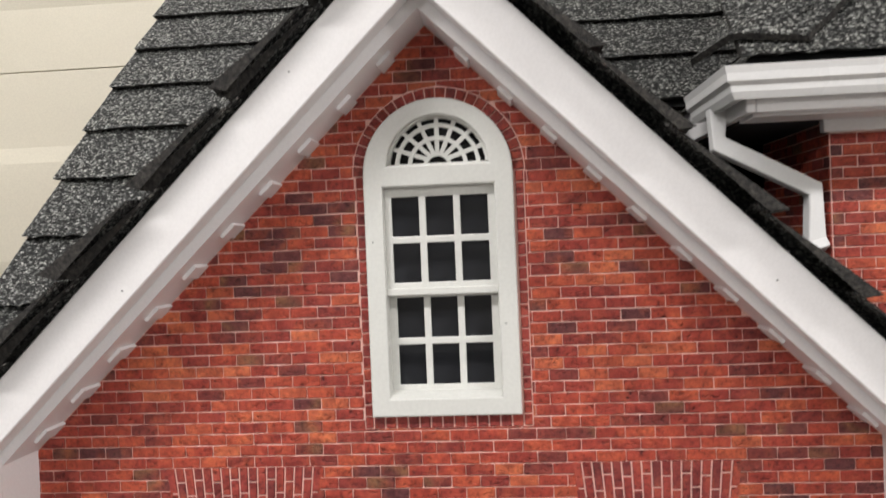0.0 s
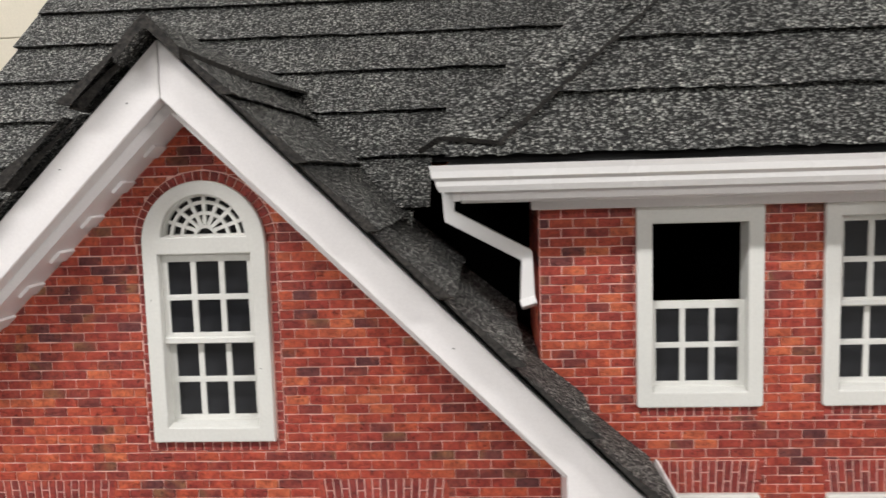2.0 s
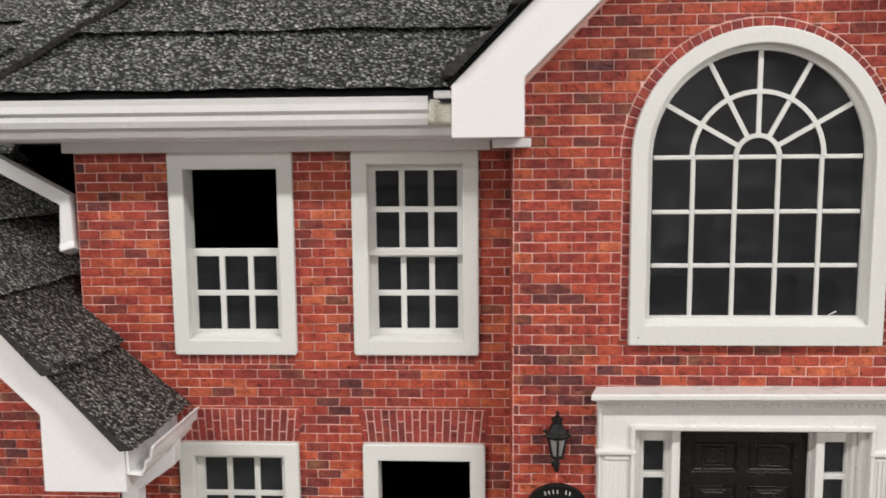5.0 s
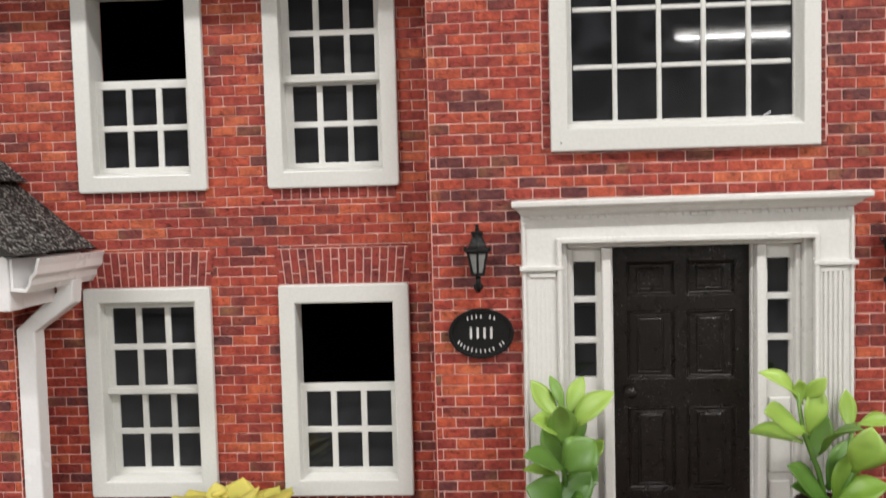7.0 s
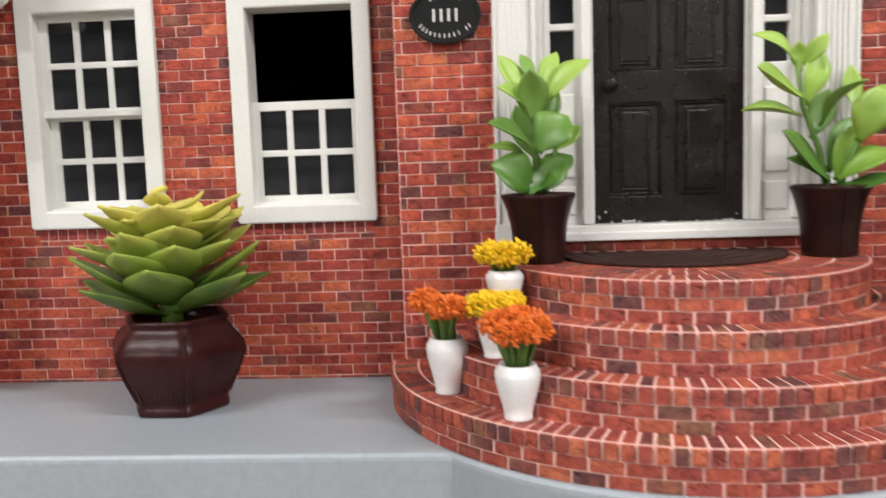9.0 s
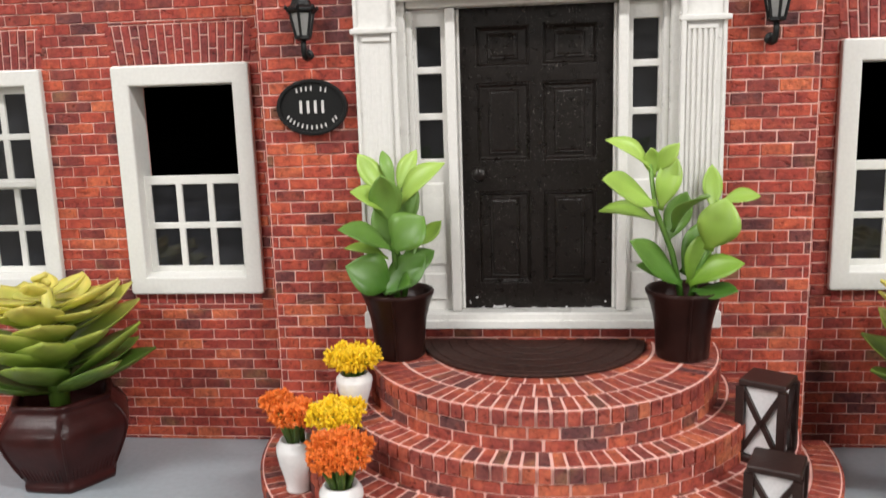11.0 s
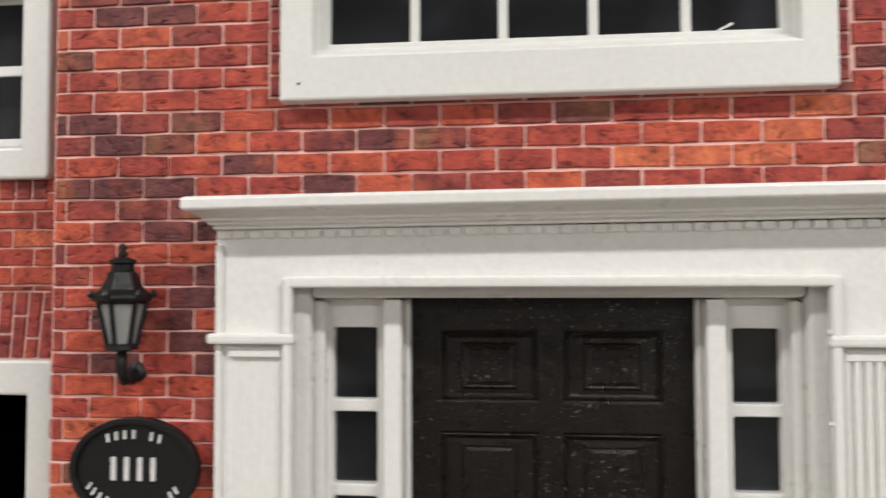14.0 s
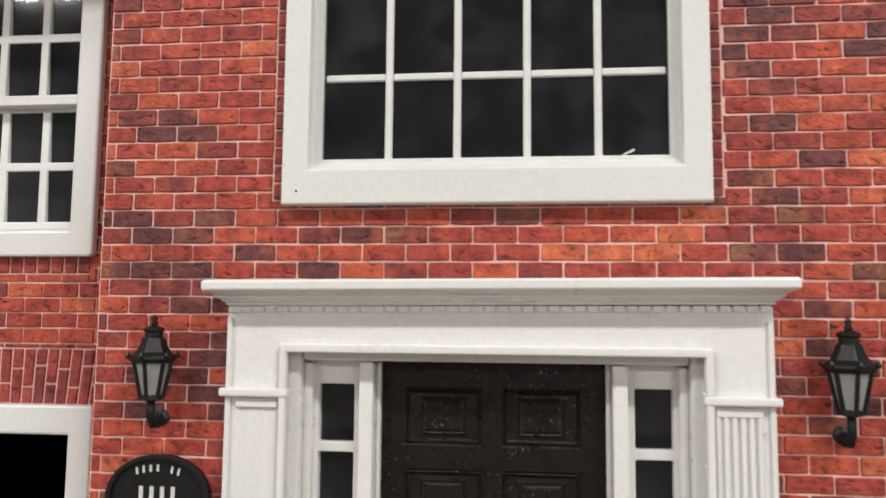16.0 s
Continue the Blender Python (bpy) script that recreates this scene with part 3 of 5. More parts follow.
# large round-headed window over the door
bw = root("window_10", "large cream round-headed window with a radiating head and dark panes", "window", pose(0.599, Y_BAY - 0.0055, 0.300), kind="structure")
SP = 0.1100
board("window_frame", [arch(-0.0728, 0.0728, 0, SP, 40), arch(-0.0648, 0.0648, 0.0110, SP, 40)], 0, 0.020, M_SASH, bw, bevel=0.0007)
board("inner_frame", [arch(-0.0646, 0.0646, 0.0113, SP, 40), arch(-0.0612, 0.0612, 0.0158, SP, 40)], 0.0055, 0.0195, M_SASH, bw, bevel=0.0004)
part("window_sill", Shape().prism([(0.0012, 0.0108), (0.019, 0.0108), (0.019, 0.0152), (0.0052, 0.0146), (0.0012, 0.0120)], -0.0645, 0.0645, "x"), M_SASH, bw)
xs = [-0.0614 + 0.1228 * k / 5 for k in range(6)]
zs = [0.0156, 0.0462, 0.0781, SP]
BAR = 0.0027
for x in xs[1:-1]:
    part("glazing_bar", Shape().box(x - BAR / 2, x + BAR / 2, 0.0068, 0.0100, 0.0135, SP + 0.001), M_SASH, bw, bevel=0.0005)
for z in zs[1:]:
    for a, b in zip(xs[:-1], xs[1:]):
        part("glazing_bar", Shape().box(a + BAR / 2, b - BAR / 2, 0.0071, 0.0097, z - BAR / 2, z + BAR / 2), M_SASH, bw, bevel=0.0005)
R0, R1 = 0.0125, 0.0377
for r in (R0, R1):
    part("arched_bar", bars_mesh(arc_segs(0, SP, r, n=26), BAR, 0.0068, 0.0100), M_SASH, bw)
for a in (30, 62, 90, 118, 150):
    c, s_ = math.cos(radians(a)), math.sin(radians(a))
    part("radial_bar", bars_mesh([((R0 * c, SP + R0 * s_), (0.0628 * c, SP + 0.0628 * s_))], BAR, 0.0071, 0.0098), M_SASH, bw)
for a, b in zip(xs[:-1], xs[1:]):
    for c, d in zip(zs[:-1], zs[1:]):
        part("pane", Shape().box(a, b, 0.0080, 0.0088, c, d), M_GLASS, bw)
part("glue_streak", Shape().tube([(0.0448, 0.0078, 0.0163), (0.0460, 0.0078, 0.0172), (0.0474, 0.0078, 0.0177), (0.0490, 0.0078, 0.0186)], 0.00024, 0.00040, 6), M_PAPER, bw, "dried white glue streak on a pane")
part("arched_pane", Shape().prism(half_disc(0.0630, SP, 36), 0.0080, 0.0088), M_GLASS, bw)

# ---- entrance door and its surround ----
dr = root("door_1", "black panelled front door in a cream classical surround with sidelights", "door", pose(CX, Y_BAY, 0.0), kind="structure")
F = -0.0055
board("surround", [rect(-0.0905, 0.0905, 0.0808, 0.264), rect(-0.0705, 0.0705, 0.084, 0.2500)], F, 0.016, M_DOORTRIM, dr, bevel=0.0006)
TILT = Matrix.Translation((0, 0, 0.0006)) @ pose(-0.09, 0, 0.27) @ pose(0, 0, 0, 0, -0.42, 0) @ pose(0.09, 0, -0.27)
PROFILE = [(0.002, 0.2634), (F - 0.0014, 0.2634), (F - 0.0016, 0.2644), (F - 0.0030, 0.2646), (F - 0.0034, 0.2654), (F - 0.0046, 0.2656), (F - 0.0049, 0.2664), (F - 0.0062, 0.2669), (F - 0.0078, 0.2676),
           (F - 0.0098, 0.2680), (F - 0.0103, 0.2686), (F - 0.0103, 0.2710), (F - 0.0094, 0.2718), (0.002, 0.2722)]
mitre = lambda y: 0.0905 + 0.62 * max(F - y, 0.0)
ends = [(sx * mitre(y), y, z) for sx in (-1, 1) for y, z in PROFILE]
NP = len(PROFILE)
part("cornice", Shape().add(ends, [tuple(range(NP)), tuple(range(2 * NP - 1, NP - 1, -1))] + [(i, NP + i, NP + (i + 1) % NP, (i + 1) % NP) for i in range(NP)]), M_DOORTRIM, dr, "cream moulded cornice", bevel=0.0002).matrix_basis = TILT
dent = Shape()
for k in range(43):
    x = -0.0885 + 0.177 * k / 42
    dent.box(x - 0.00185, x + 0.00185, F - 0.0009, F + 0.001, 0.2608, 0.2631)
part("dentil_moulding", dent, M_DOORTRIM, dr, bevel=0.0004).matrix_basis = TILT
for sx in (-1, 1):
    part("capital", Shape().box(min(sx * 0.0682, sx * 0.0925), max(sx * 0.0682, sx * 0.0925), F - 0.0030, F + 0.001, 0.2330, 0.2358), M_DOORTRIM, dr, bevel=0.0008, steps=2)
    part("plinth", Shape().box(min(sx * 0.0684, sx * 0.0920), max(sx * 0.0684, sx * 0.0920), F - 0.0020, F + 0.001, 0.0810, 0.0900), M_DOORTRIM, dr, bevel=0.0006)
    part("outer_bead", Shape().box(min(sx * 0.0888, sx * 0.0908), max(sx * 0.0888, sx * 0.0908), F - 0.0012, F + 0.001, 0.0905, 0.2600), M_DOORTRIM, dr, bevel=0.0004)
    fl = Shape()
    for k in range(6):
        x = sx * (0.0728 + 0.0026 * k)
        fl.box(x - 0.0008, x + 0.0008, F - (0.00015 if sx < 0 else 0.0010), F + 0.001, 0.0905, 0.2318)
    part("fluting", fl, M_DOORTRIM, dr, bevel=0.0003)
    part("inner_bead", Shape().box(min(sx * 0.0689, sx * 0.0716), max(sx * 0.0689, sx * 0.0716), F - 0.0026, F + 0.001, 0.0905, 0.2510), M_DOORTRIM, dr, bevel=0.0010, steps=3)
    part("jamb_step", Shape().box(min(sx * 0.0655, sx * 0.0703), max(sx * 0.0655, sx * 0.0703), -0.0024, 0.016, 0.084, 0.2498), M_DOORTRIM, dr, bevel=0.0018, steps=3)
    part("post", Shape().box(min(sx * 0.0405, sx * 0.0456), max(sx * 0.0405, sx * 0.0456), 0.0002, 0.014, 0.0885, 0.2448), M_DOORTRIM, dr, bevel=0.0009, steps=2)
    part("door_jamb", Shape().box(min(sx * 0.0389, sx * 0.0404), max(sx * 0.0389, sx * 0.0404), 0.0052, 0.014, 0.0885, 0.2448), M_DOORTRIM, dr, bevel=0.0005)
    # sidelight with three panes over a raised panel
    x0, x1 = sorted((sx * 0.0458, sx * 0.0653))
    a, b = sorted((sx * 0.0479, sx * 0.0615))
    holes = [soft_rect(a, b, 0.1690 + 0.0236 * k, 0.1690 + 0.0236 * k + 0.0211, 0.0011, 3) for k in range(3)]
    sl = board("sidelight", [rect(x0, x1, 0.0885, 0.2446)] + holes, 0.0060, 0.0125, M_DOORTRIM, dr, "cream sidelight with three dark panes", bevel=0.0005)
    for h in holes:
        part("pane", Shape().box(a - 0.001, b + 0.001, 0.0095, 0.0103, h[0][1] - 0.001, h[8][1] + 0.001), M_GLASS, sl)
    part("stile", Shape().box(min(sx * 0.0624, sx * 0.0656), max(sx * 0.0624, sx * 0.0656), 0.0016, 0.0066, 0.0888, 0.2444), M_DOORTRIM, sl, bevel=0.0014, steps=3)
    for z0, z1 in ((0.0935, 0.1085), (0.1130, 0.1570)):
        part("raised_panel", Shape().box(a + 0.0005, b - 0.0005, 0.0048, 0.0064, z0, z1), M_DOORTRIM, sl, bevel=0.0008)
part("head_bead", Shape().box(-0.0700, 0.0700, F - 0.0028, F + 0.001, 0.2480, 0.2511), M_DOORTRIM, dr, bevel=0.0010, steps=3)
part("head_step", Shape().box(-0.0653, 0.0653, -0.0016, 0.016, 0.2452, 0.2498), M_DOORTRIM, dr, bevel=0.0018, steps=3)
for sx in (-1, 1):
    part("pilaster_head", Shape().box(min(sx * 0.0722, sx * 0.0870), max(sx * 0.0722, sx * 0.0870), F - 0.0012, F + 0.001, 0.2292, 0.2320), M_DOORTRIM, dr, bevel=0.0004)
part("threshold", Shape().box(-0.0703, 0.0703, -0.0030, 0.014, 0.0812, 0.0882), M_DOORTRIM, dr, bevel=0.0008)
DW, D0, D1 = 0.0387, 0.0884, 0.2447
fx = lambda u: -DW + 2 * DW * u
fz = lambda v: D1 - (D1 - D0) * v
cells = [(u0, u1, v0, v1) for u0, u1 in ((0.10, 0.46), (0.54, 0.90)) for v0, v1 in ((0.055, 0.185), (0.235, 0.495), (0.595, 0.915))]
leaf = board("door_leaf", [rect(-DW, DW, D0, D1)] + [rect(fx(u0), fx(u1), fz(v1), fz(v0)) for u0, u1, v0, v1 in cells], 0.0085, 0.0128, M_DOOR, dr, "black brushed-paint door leaf with six panels", bevel=0.0004)
for u0, u1, v0, v1 in cells:
    s = Shape().box(fx(u0) - 0.001, fx(u1) + 0.001, 0.0117, 0.0126, fz(v1) - 0.001, fz(v0) + 0.001)
    o = [(fx(u0), fz(v1)), (fx(u1), fz(v1)), (fx(u1), fz(v0)), (fx(u0), fz(v0))]
    rings = [(0.0, 0.0, 0.0087), (0.0007, 0.0007, 0.0092), (0.0012, 0.0012, 0.0089), (0.0017, 0.0017, 0.0096), (0.0024, 0.0024, 0.0101), (0.0060, 0.0036, 0.0099), (0.0066, 0.0042, 0.0093), (0.0072, 0.0048, 0.0096), (0.0082, 0.0058, 0.0091)]
    pts = []
    for gx, gz, y in rings:
        pts += [(x + gx * (1 if k in (0, 3) else -1), y, z + gz * (1 if k < 2 else -1)) for k, (x, z) in enumerate(o)]
    s.add(pts, [(4 * j + k, 4 * j + (k + 1) % 4, 4 * j + 4 + (k + 1) % 4, 4 * j + 4 + k) for j in range(len(rings) - 1) for k in range(4)] + [tuple(4 * (len(rings) - 1) + k for k in range(4))])
    part("door_panel", s, M_DOOR, leaf)
part("door_knob", Shape().lathe([(0.0012, 0), (0.0013, 0.002), (0.0032, 0.003), (0.0040, 0.005), (0.0034, 0.007), (0.0012, 0.008)], 16), M_DOOR, leaf, "black round knob", smooth=True).matrix_basis = pose(fx(0.115), 0.0086, fz(0.535), 90, 0, 0)

rp = random.Random(21)
# small dark pinholes in the paint
for ob, spots, y in ((aw, ((-0.0355, 0.092), (0.0330, 0.047)), 0.0), (bw, ((-0.068, 0.004),), 0.0)):
    for x, z in spots:
        part("pinhole", Shape().lathe([(0.0004, -0.0003), (0.0005, 0.0), (0.0002, 0.0003)], 8, (x, y, z)), M_IRON, ob)
drips = Shape()
for k in range(26):
    x, z = (0.0868, rp.uniform(0.12, 0.225)) if k < 12 else ((0.0682, rp.uniform(0.13, 0.24)) if k < 18 else (rp.uniform(-0.09, 0.09), rp.uniform(0.262, 0.2635)))
    r = rp.uniform(0.0003, 0.0006)
    drips.lathe([(r * 0.3, -r * 1.4), (r, -r * 0.4), (r * 0.8, r * 0.6), (r * 0.2, r * 1.6)], 7, (x + rp.uniform(-0.0005, 0.0005), F - 0.0018, z))
part("paint_drips", drips, M_DOORTRIM, dr, smooth=True)
chips = Shape()
for k in range(4):
    x, w, z = rp.choice((-1, 1)) * rp.uniform(0.030, 0.037), rp.uniform(0.0002, 0.0008), D0 + rp.uniform(0.0004, 0.006)
    chips.prism([(x - w, z), (x + w * 0.2, z - 0.0004), (x + w, z + 0.0002), (x, z + 0.0005)], 0.0081, 0.0087)
for u, w, h in ((0.24, 0.0034, 0.0012), (0.20, 0.0010, 0.0016), (0.27, 0.0007, 0.0018), (0.31, 0.0013, 0.0008), (0.12, 0.0010, 0.0008), (0.93, 0.0013, 0.0007)):
    chips.prism([(fx(u) - w, D0), (fx(u) + w, D0), (fx(u) + w * 0.7, D0 + h * 0.7), (fx(u) - w * 0.1, D0 + h), (fx(u) - w * 0.8, D0 + h * 0.5)], 0.0081, 0.0087)
for k in range(11):
    x, w = fx(rp.uniform(0.30, 0.98)), rp.uniform(0.0004, 0.0016)
    chips.prism([(x - w, D0), (x + w, D0), (x + w * 0.6, D0 + rp.uniform(0.0002, 0.0006)), (x - w * 0.5, D0 + rp.uniform(0.0002, 0.0006))], 0.0081, 0.0087)
part("paint_chips", chips, M_PAPER, leaf, "white paint chips along the foot")

# ---- eaves and gable trim ----


def mirror(poly, c):
    return [(2 * c - x, z) for x, z in poly]


gt = root("gable_trim", "white painted rake boards and soffits of the wing gable", "trim", kind="structure")
right = [(APEX + 0.0002, 0.521), (0.233, 0.2478), (0.233, 0.220), (0.184, 0.220), (0.184, 0.2660), (APEX + 0.0002, 0.4880)]
for poly in (right, mirror(right, APEX)):
    part("rake_board", Shape().prism(poly, 0.411, 0.4232), M_TRIM, gt, bevel=0.0006)
sof = [(APEX, 0.4806), (0.186, 0.2576), (0.186, 0.2662), (APEX, 0.4892)]
for k, poly in enumerate((sof, mirror(sof, APEX))):
    part("soffit", Shape().prism(poly, 0.4243, 0.4560), M_TRIM, gt)
    part("eave_box", Shape().prism([(0.1845, 0.2205), (0.2325, 0.2205), (0.2325, 0.2470), (0.1845, 0.2638)] if k == 0 else mirror([(0.1845, 0.2205), (0.2325, 0.2205), (0.2325, 0.2470), (0.1845, 0.2638)], APEX), 0.4236, 0.4555), M_TRIM, gt)
    if k:
        part("corner_board", Shape().prism(rect(-0.2855, -0.2690, 0.12, 0.2600), 0.4520, 0.4558), M_TRIM, gt, bevel=0.0004)
    for j in range(10):
        x = 0.0205 + 0.0213 * j
        zc = 0.4806 - PITCH * x
        d, e = 0.0034, 0.0014
        blk = [(x - d, zc + d * 0.98), (x + d, zc - d * 0.98), (x + d - e, zc - d * 0.98 - e), (x - d - e, zc + d * 0.98 - e)]
        blk = [(APEX + u, w) for u, w in blk]
        part("dentil_block", Shape().prism(blk if k == 0 else mirror(blk, APEX), 0.4370, 0.4545), M_TRIM, gt, bevel=0.0002)

for x, z in ((-0.0600, 0.4860), (-0.1020, 0.4500), (0.1210, 0.3420), (-0.1900, 0.3480)):
    part("nail_hole", Shape().lathe([(0.0005, -0.0003), (0.0006, 0.0), (0.0002, 0.0003)], 8, (x, 0.4110, z)), M_IRON, gt)

et = root("entrance_gable_trim", "white painted rake boards and soffits over the entrance", "trim", kind="structure")
YE = 0.420
left = [(CX - 0.0002, 0.6265), (0.4220, 0.4500), (0.4220, 0.4215), (0.4620, 0.4215), (0.4620, 0.4540), (CX - 0.0002, 0.5880)]
for k, poly in enumerate((left, mirror(left, CX))):
    part("rake_board", Shape().prism(poly, YE, YE + 0.007), M_TRIM, et, bevel=0.0006)
    s1 = [(CX, 0.5905), (0.4600, 0.4560), (0.4600, 0.4600), (CX, 0.5945)]
    part("soffit", Shape().prism(s1 if k == 0 else mirror(s1, CX), YE + 0.0072, 0.4520), M_TRIM, et)
    b1 = [(0.4225, 0.4220), (0.4615, 0.4220), (0.4615, 0.4535), (0.4225, 0.4490)]
    part("eave_box", Shape().prism(b1 if k == 0 else mirror(b1, CX), YE + 0.0072, 0.4795), M_TRIM, et)
    b2 = rect(0.4445, 0.4670, 0.4165, 0.4218)
    part("return_block", Shape().prism(b2 if k == 0 else mirror(b2, CX), 0.4420, 0.4520), M_TRIM, et, bevel=0.0005)

mt = root("main_eaves", "white painted fascia, soffit and frieze under the main gutter", "trim", kind="structure")
part("fascia", Shape().box(0.1260, 0.4218, 0.4480, 0.4530, 0.4240, 0.4440), M_TRIM, mt, bevel=0.0005)
part("soffit", Shape().box(0.1260, 0.4600, 0.4532, 0.4775, 0.4225, 0.4262), M_TRIM, mt, bevel=0.0004)
part("frieze", Shape().box(0.1700, 0.4440, 0.4778, 0.4838, 0.4160, 0.4262), M_TRIM, mt, bevel=0.0005)
part("side_fascia", Shape().box(0.1210, 0.1258, 0.4480, 0.60, 0.4240, 0.4440), M_TRIM, mt, bevel=0.0005)
# this soffit is near-black: the shade under the eaves is its colour
part("shaded_side_soffit", Shape().box(0.1260, 0.1745, 0.4778, 0.60, 0.4225, 0.4262), M_DECK_SHADE, mt)

# gutters: an ogee trough, drawn along the eaves
OGEE = [(0.0, 0.0160), (0.0, 0.0008), (0.0095, 0.0), (0.0125, 0.0035), (0.0132, 0.0065), (0.0165, 0.0085), (0.0172, 0.0125), (0.0190, 0.0160),
        (0.0172, 0.0160), (0.0156, 0.0125), (0.0150, 0.0098), (0.0118, 0.0075), (0.0110, 0.0040), (0.0088, 0.0018), (0.0018, 0.0024), (0.0018, 0.0160)]
gm = root("gutter", "white moulded plastic eaves gutter of the main roof", "gutter", pose(0, 0, 0.4300))
K = len(OGEE)
for nm, far in (("trough", lambda q, w: (0.4080, 0.4475 - q, w)), ("return_trough", lambda q, w: (0.1195 - q, 0.5250, w))):
    ends = [far(u * 0.62, w) for u, w in OGEE] + [(0.1195 - u * 0.62, 0.4475 - u * 0.62, w) for u, w in OGEE]
    faces = [(i, (i + 1) % K, K + (i + 1) % K, K + i) for i in range(K)] + [tuple(range(K))]
    part(nm, Shape().add(ends, faces), M_GUTTER, gm)
part("drip_edge", Shape().box(0.1240, 0.4215, 0.4478, 0.4520, 0.0142, 0.0215), M_TABLE, gm, "brown wooden edge under the shingles", bevel=0.0004)
part("joint_block", Shape().box(0.4110, 0.4216, 0.4410, 0.4475, 0.0143, 0.0195), M_TRIM, gm, "small white filler block", bevel=0.0010)
part("end_joint", Shape().prism([(0.4082, 0.4365), (0.4118, 0.4378), (0.4145, 0.4402), (0.4216, 0.4408), (0.4216, 0.4475), (0.4082, 0.4475)], 0.0005, 0.0142, "z"), surface("yellowed_joint", (0.80, 0.77, 0.66), 0.4, 0.1), gm, "yellowed gutter joint", bevel=0.0012)

gw = root("gutter", "white moulded plastic gutter along the wing eaves", "gutter", pose(0, 0, 0.2300))
ring = [(0.2335 + u * 0.90, w * 1.15) for u, w in OGEE]
part("trough", Shape().prism(ring, 0.4112, 0.4830, "y"), M_GUTTER, gw, bevel=0.0002)


def downspout(name, label, path, r):
    ob = root(name, label, "downspout")
    part("pipe", Shape().tube(path[:-1], r * 1.414, n=4, phase=math.pi / 4), M_GUTTER, ob, bevel=0.0006)
    part("shoe", Shape().tube(path[-2:], r * 1.55, n=4, phase=math.pi / 4), M_GUTTER, ob, bevel=0.0006)
    return ob


downspout("downspout", "white square downspout cranked back under the main gutter", [(0.1170, 0.4880, 0.4330), (0.1170, 0.4880, 0.4130), (0.1670, 0.4880, 0.3860), (0.1670, 0.4880, 0.3570), (0.1685, 0.4860, 0.3520)], 0.0048)
downspout("downspout", "white square downspout running down beside the wing", [(0.2388, 0.4600, 0.2330), (0.2388, 0.4600, 0.2225), (0.2138, 0.4600, 0.2030), (0.2138, 0.4600, 0.0385), (0.2128, 0.4490, 0.0265)], 0.0056)

# ---- roofs ----
rnd = random.Random(7)


def course(parent, a, b, up, nrm, depth, thick=0.0050, lift=0.0, skew=(0.0, 0.0)):
    """One strip of asphalt shingle: lower edge from a to b, running up the slope, thick and ragged at its lower edge."""
    a, b, up, nrm = Vector(a), Vector(b), Vector(up).normalized(), Vector(nrm).normalized()
    n = max(int((b - a).length / 0.0026), 3)
    rows = 4
    verts = []
    ph = rnd.uniform(0, 50)
    for i in range(n + 1):
        t = i / n
        run = t * (b - a).length
        jag = 0.0013 * noise.noise((ph + run * 330, 3.1, 0)) + 0.0016 * noise.noise((ph + run * 110, 5.3, 0)) + 0.0012 * noise.noise((ph + run * 22, 9.1, 0))
        wav = 0.0011 * noise.noise((ph + run * 18, 1.7, 5.0)) + 0.0008 * noise.noise((ph + run * 260, 4.4, 5.0))
        base = a.lerp(b, t) + up * (skew[0] + (skew[1] - skew[0]) * t)
        for j in range(rows + 1):
            s = j / rows
            verts.append(base + up * (depth * s + jag * (1 - s)) + nrm * (lift + (thick + wav) * (1 - s) + 0.0005 + 0.0005 * noise.noise((ph + run * 150, j * 1.3, 7))))
        verts.append(base + up * (jag + 0.0050) + nrm * (lift + 0.0002))
    k = rows + 2
    faces = []
    for i in range(n):
        for j in range(rows):
            faces.append((i * k + j, (i + 1) * k + j, (i + 1) * k + j + 1, i * k + j + 1))
        faces.append((i * k + k - 1, (i + 1) * k + k - 1, (i + 1) * k, i * k))
    for i in (0, n):
        faces += [(i * k + k - 1, i * k, i * k + 1), (i * k + k - 1, i * k + 1, i * k + 2), (i * k + k - 1, i * k + 2, i * k + 3), (i * k + k - 1, i * k + 3, i * k + 4)]
    ob = part("shingle_course", Shape().add(verts, faces), M_SHINGLE, parent)
    # lip and end faces take the dark edge colour with its painted shadow
    ob.data.materials.append(M_EDGE_SHADE)
    for p in ob.data.polygons:
        p.material_index = 1 if p.index >= n * (rows + 1) or p.index % (rows + 1) == rows else 0
    return ob


F1Y = lambda z: 0.600 + (z - 0.470) / 0.95
F2Y = lambda z: 0.456 + (z - 0.463) / 1.2
# main roof behind the wing
rf = root("roof_back", "dark grey granular asphalt shingle roof behind the wing", "roof", kind="structure")
up1, n1 = (0, 1, 0.95), (0, -0.95, 1)
for k in range(-4, 9):
    z = 0.4515 + 0.0383 * k
    xr = 0.33 if z > 0.44 else (0.100 if z > 0.40 else 0.088 if z > 0.37 else (-0.225 if z > 0.31 else -0.252))
    course(rf, (-0.297 + rnd.uniform(-0.003, 0.003), F1Y(z), z), (xr, F1Y(z), z), up1, n1, 0.066)
deck = Shape()
deck.add([(-0.293, F1Y(0.335), 0.333), (-0.225, F1Y(0.335), 0.333), (-0.225, F1Y(0.36), 0.358), (0.086, F1Y(0.36), 0.358), (0.086, F1Y(0.452), 0.450), (0.172, F1Y(0.452), 0.450), (0.172, F1Y(0.80), 0.798), (-0.293, F1Y(0.80), 0.798)], [(0, 1, 2, 7), (2, 3, 4, 7), (4, 5, 6, 7)])
part("deck", deck, M_DECK_SHADE, rf)
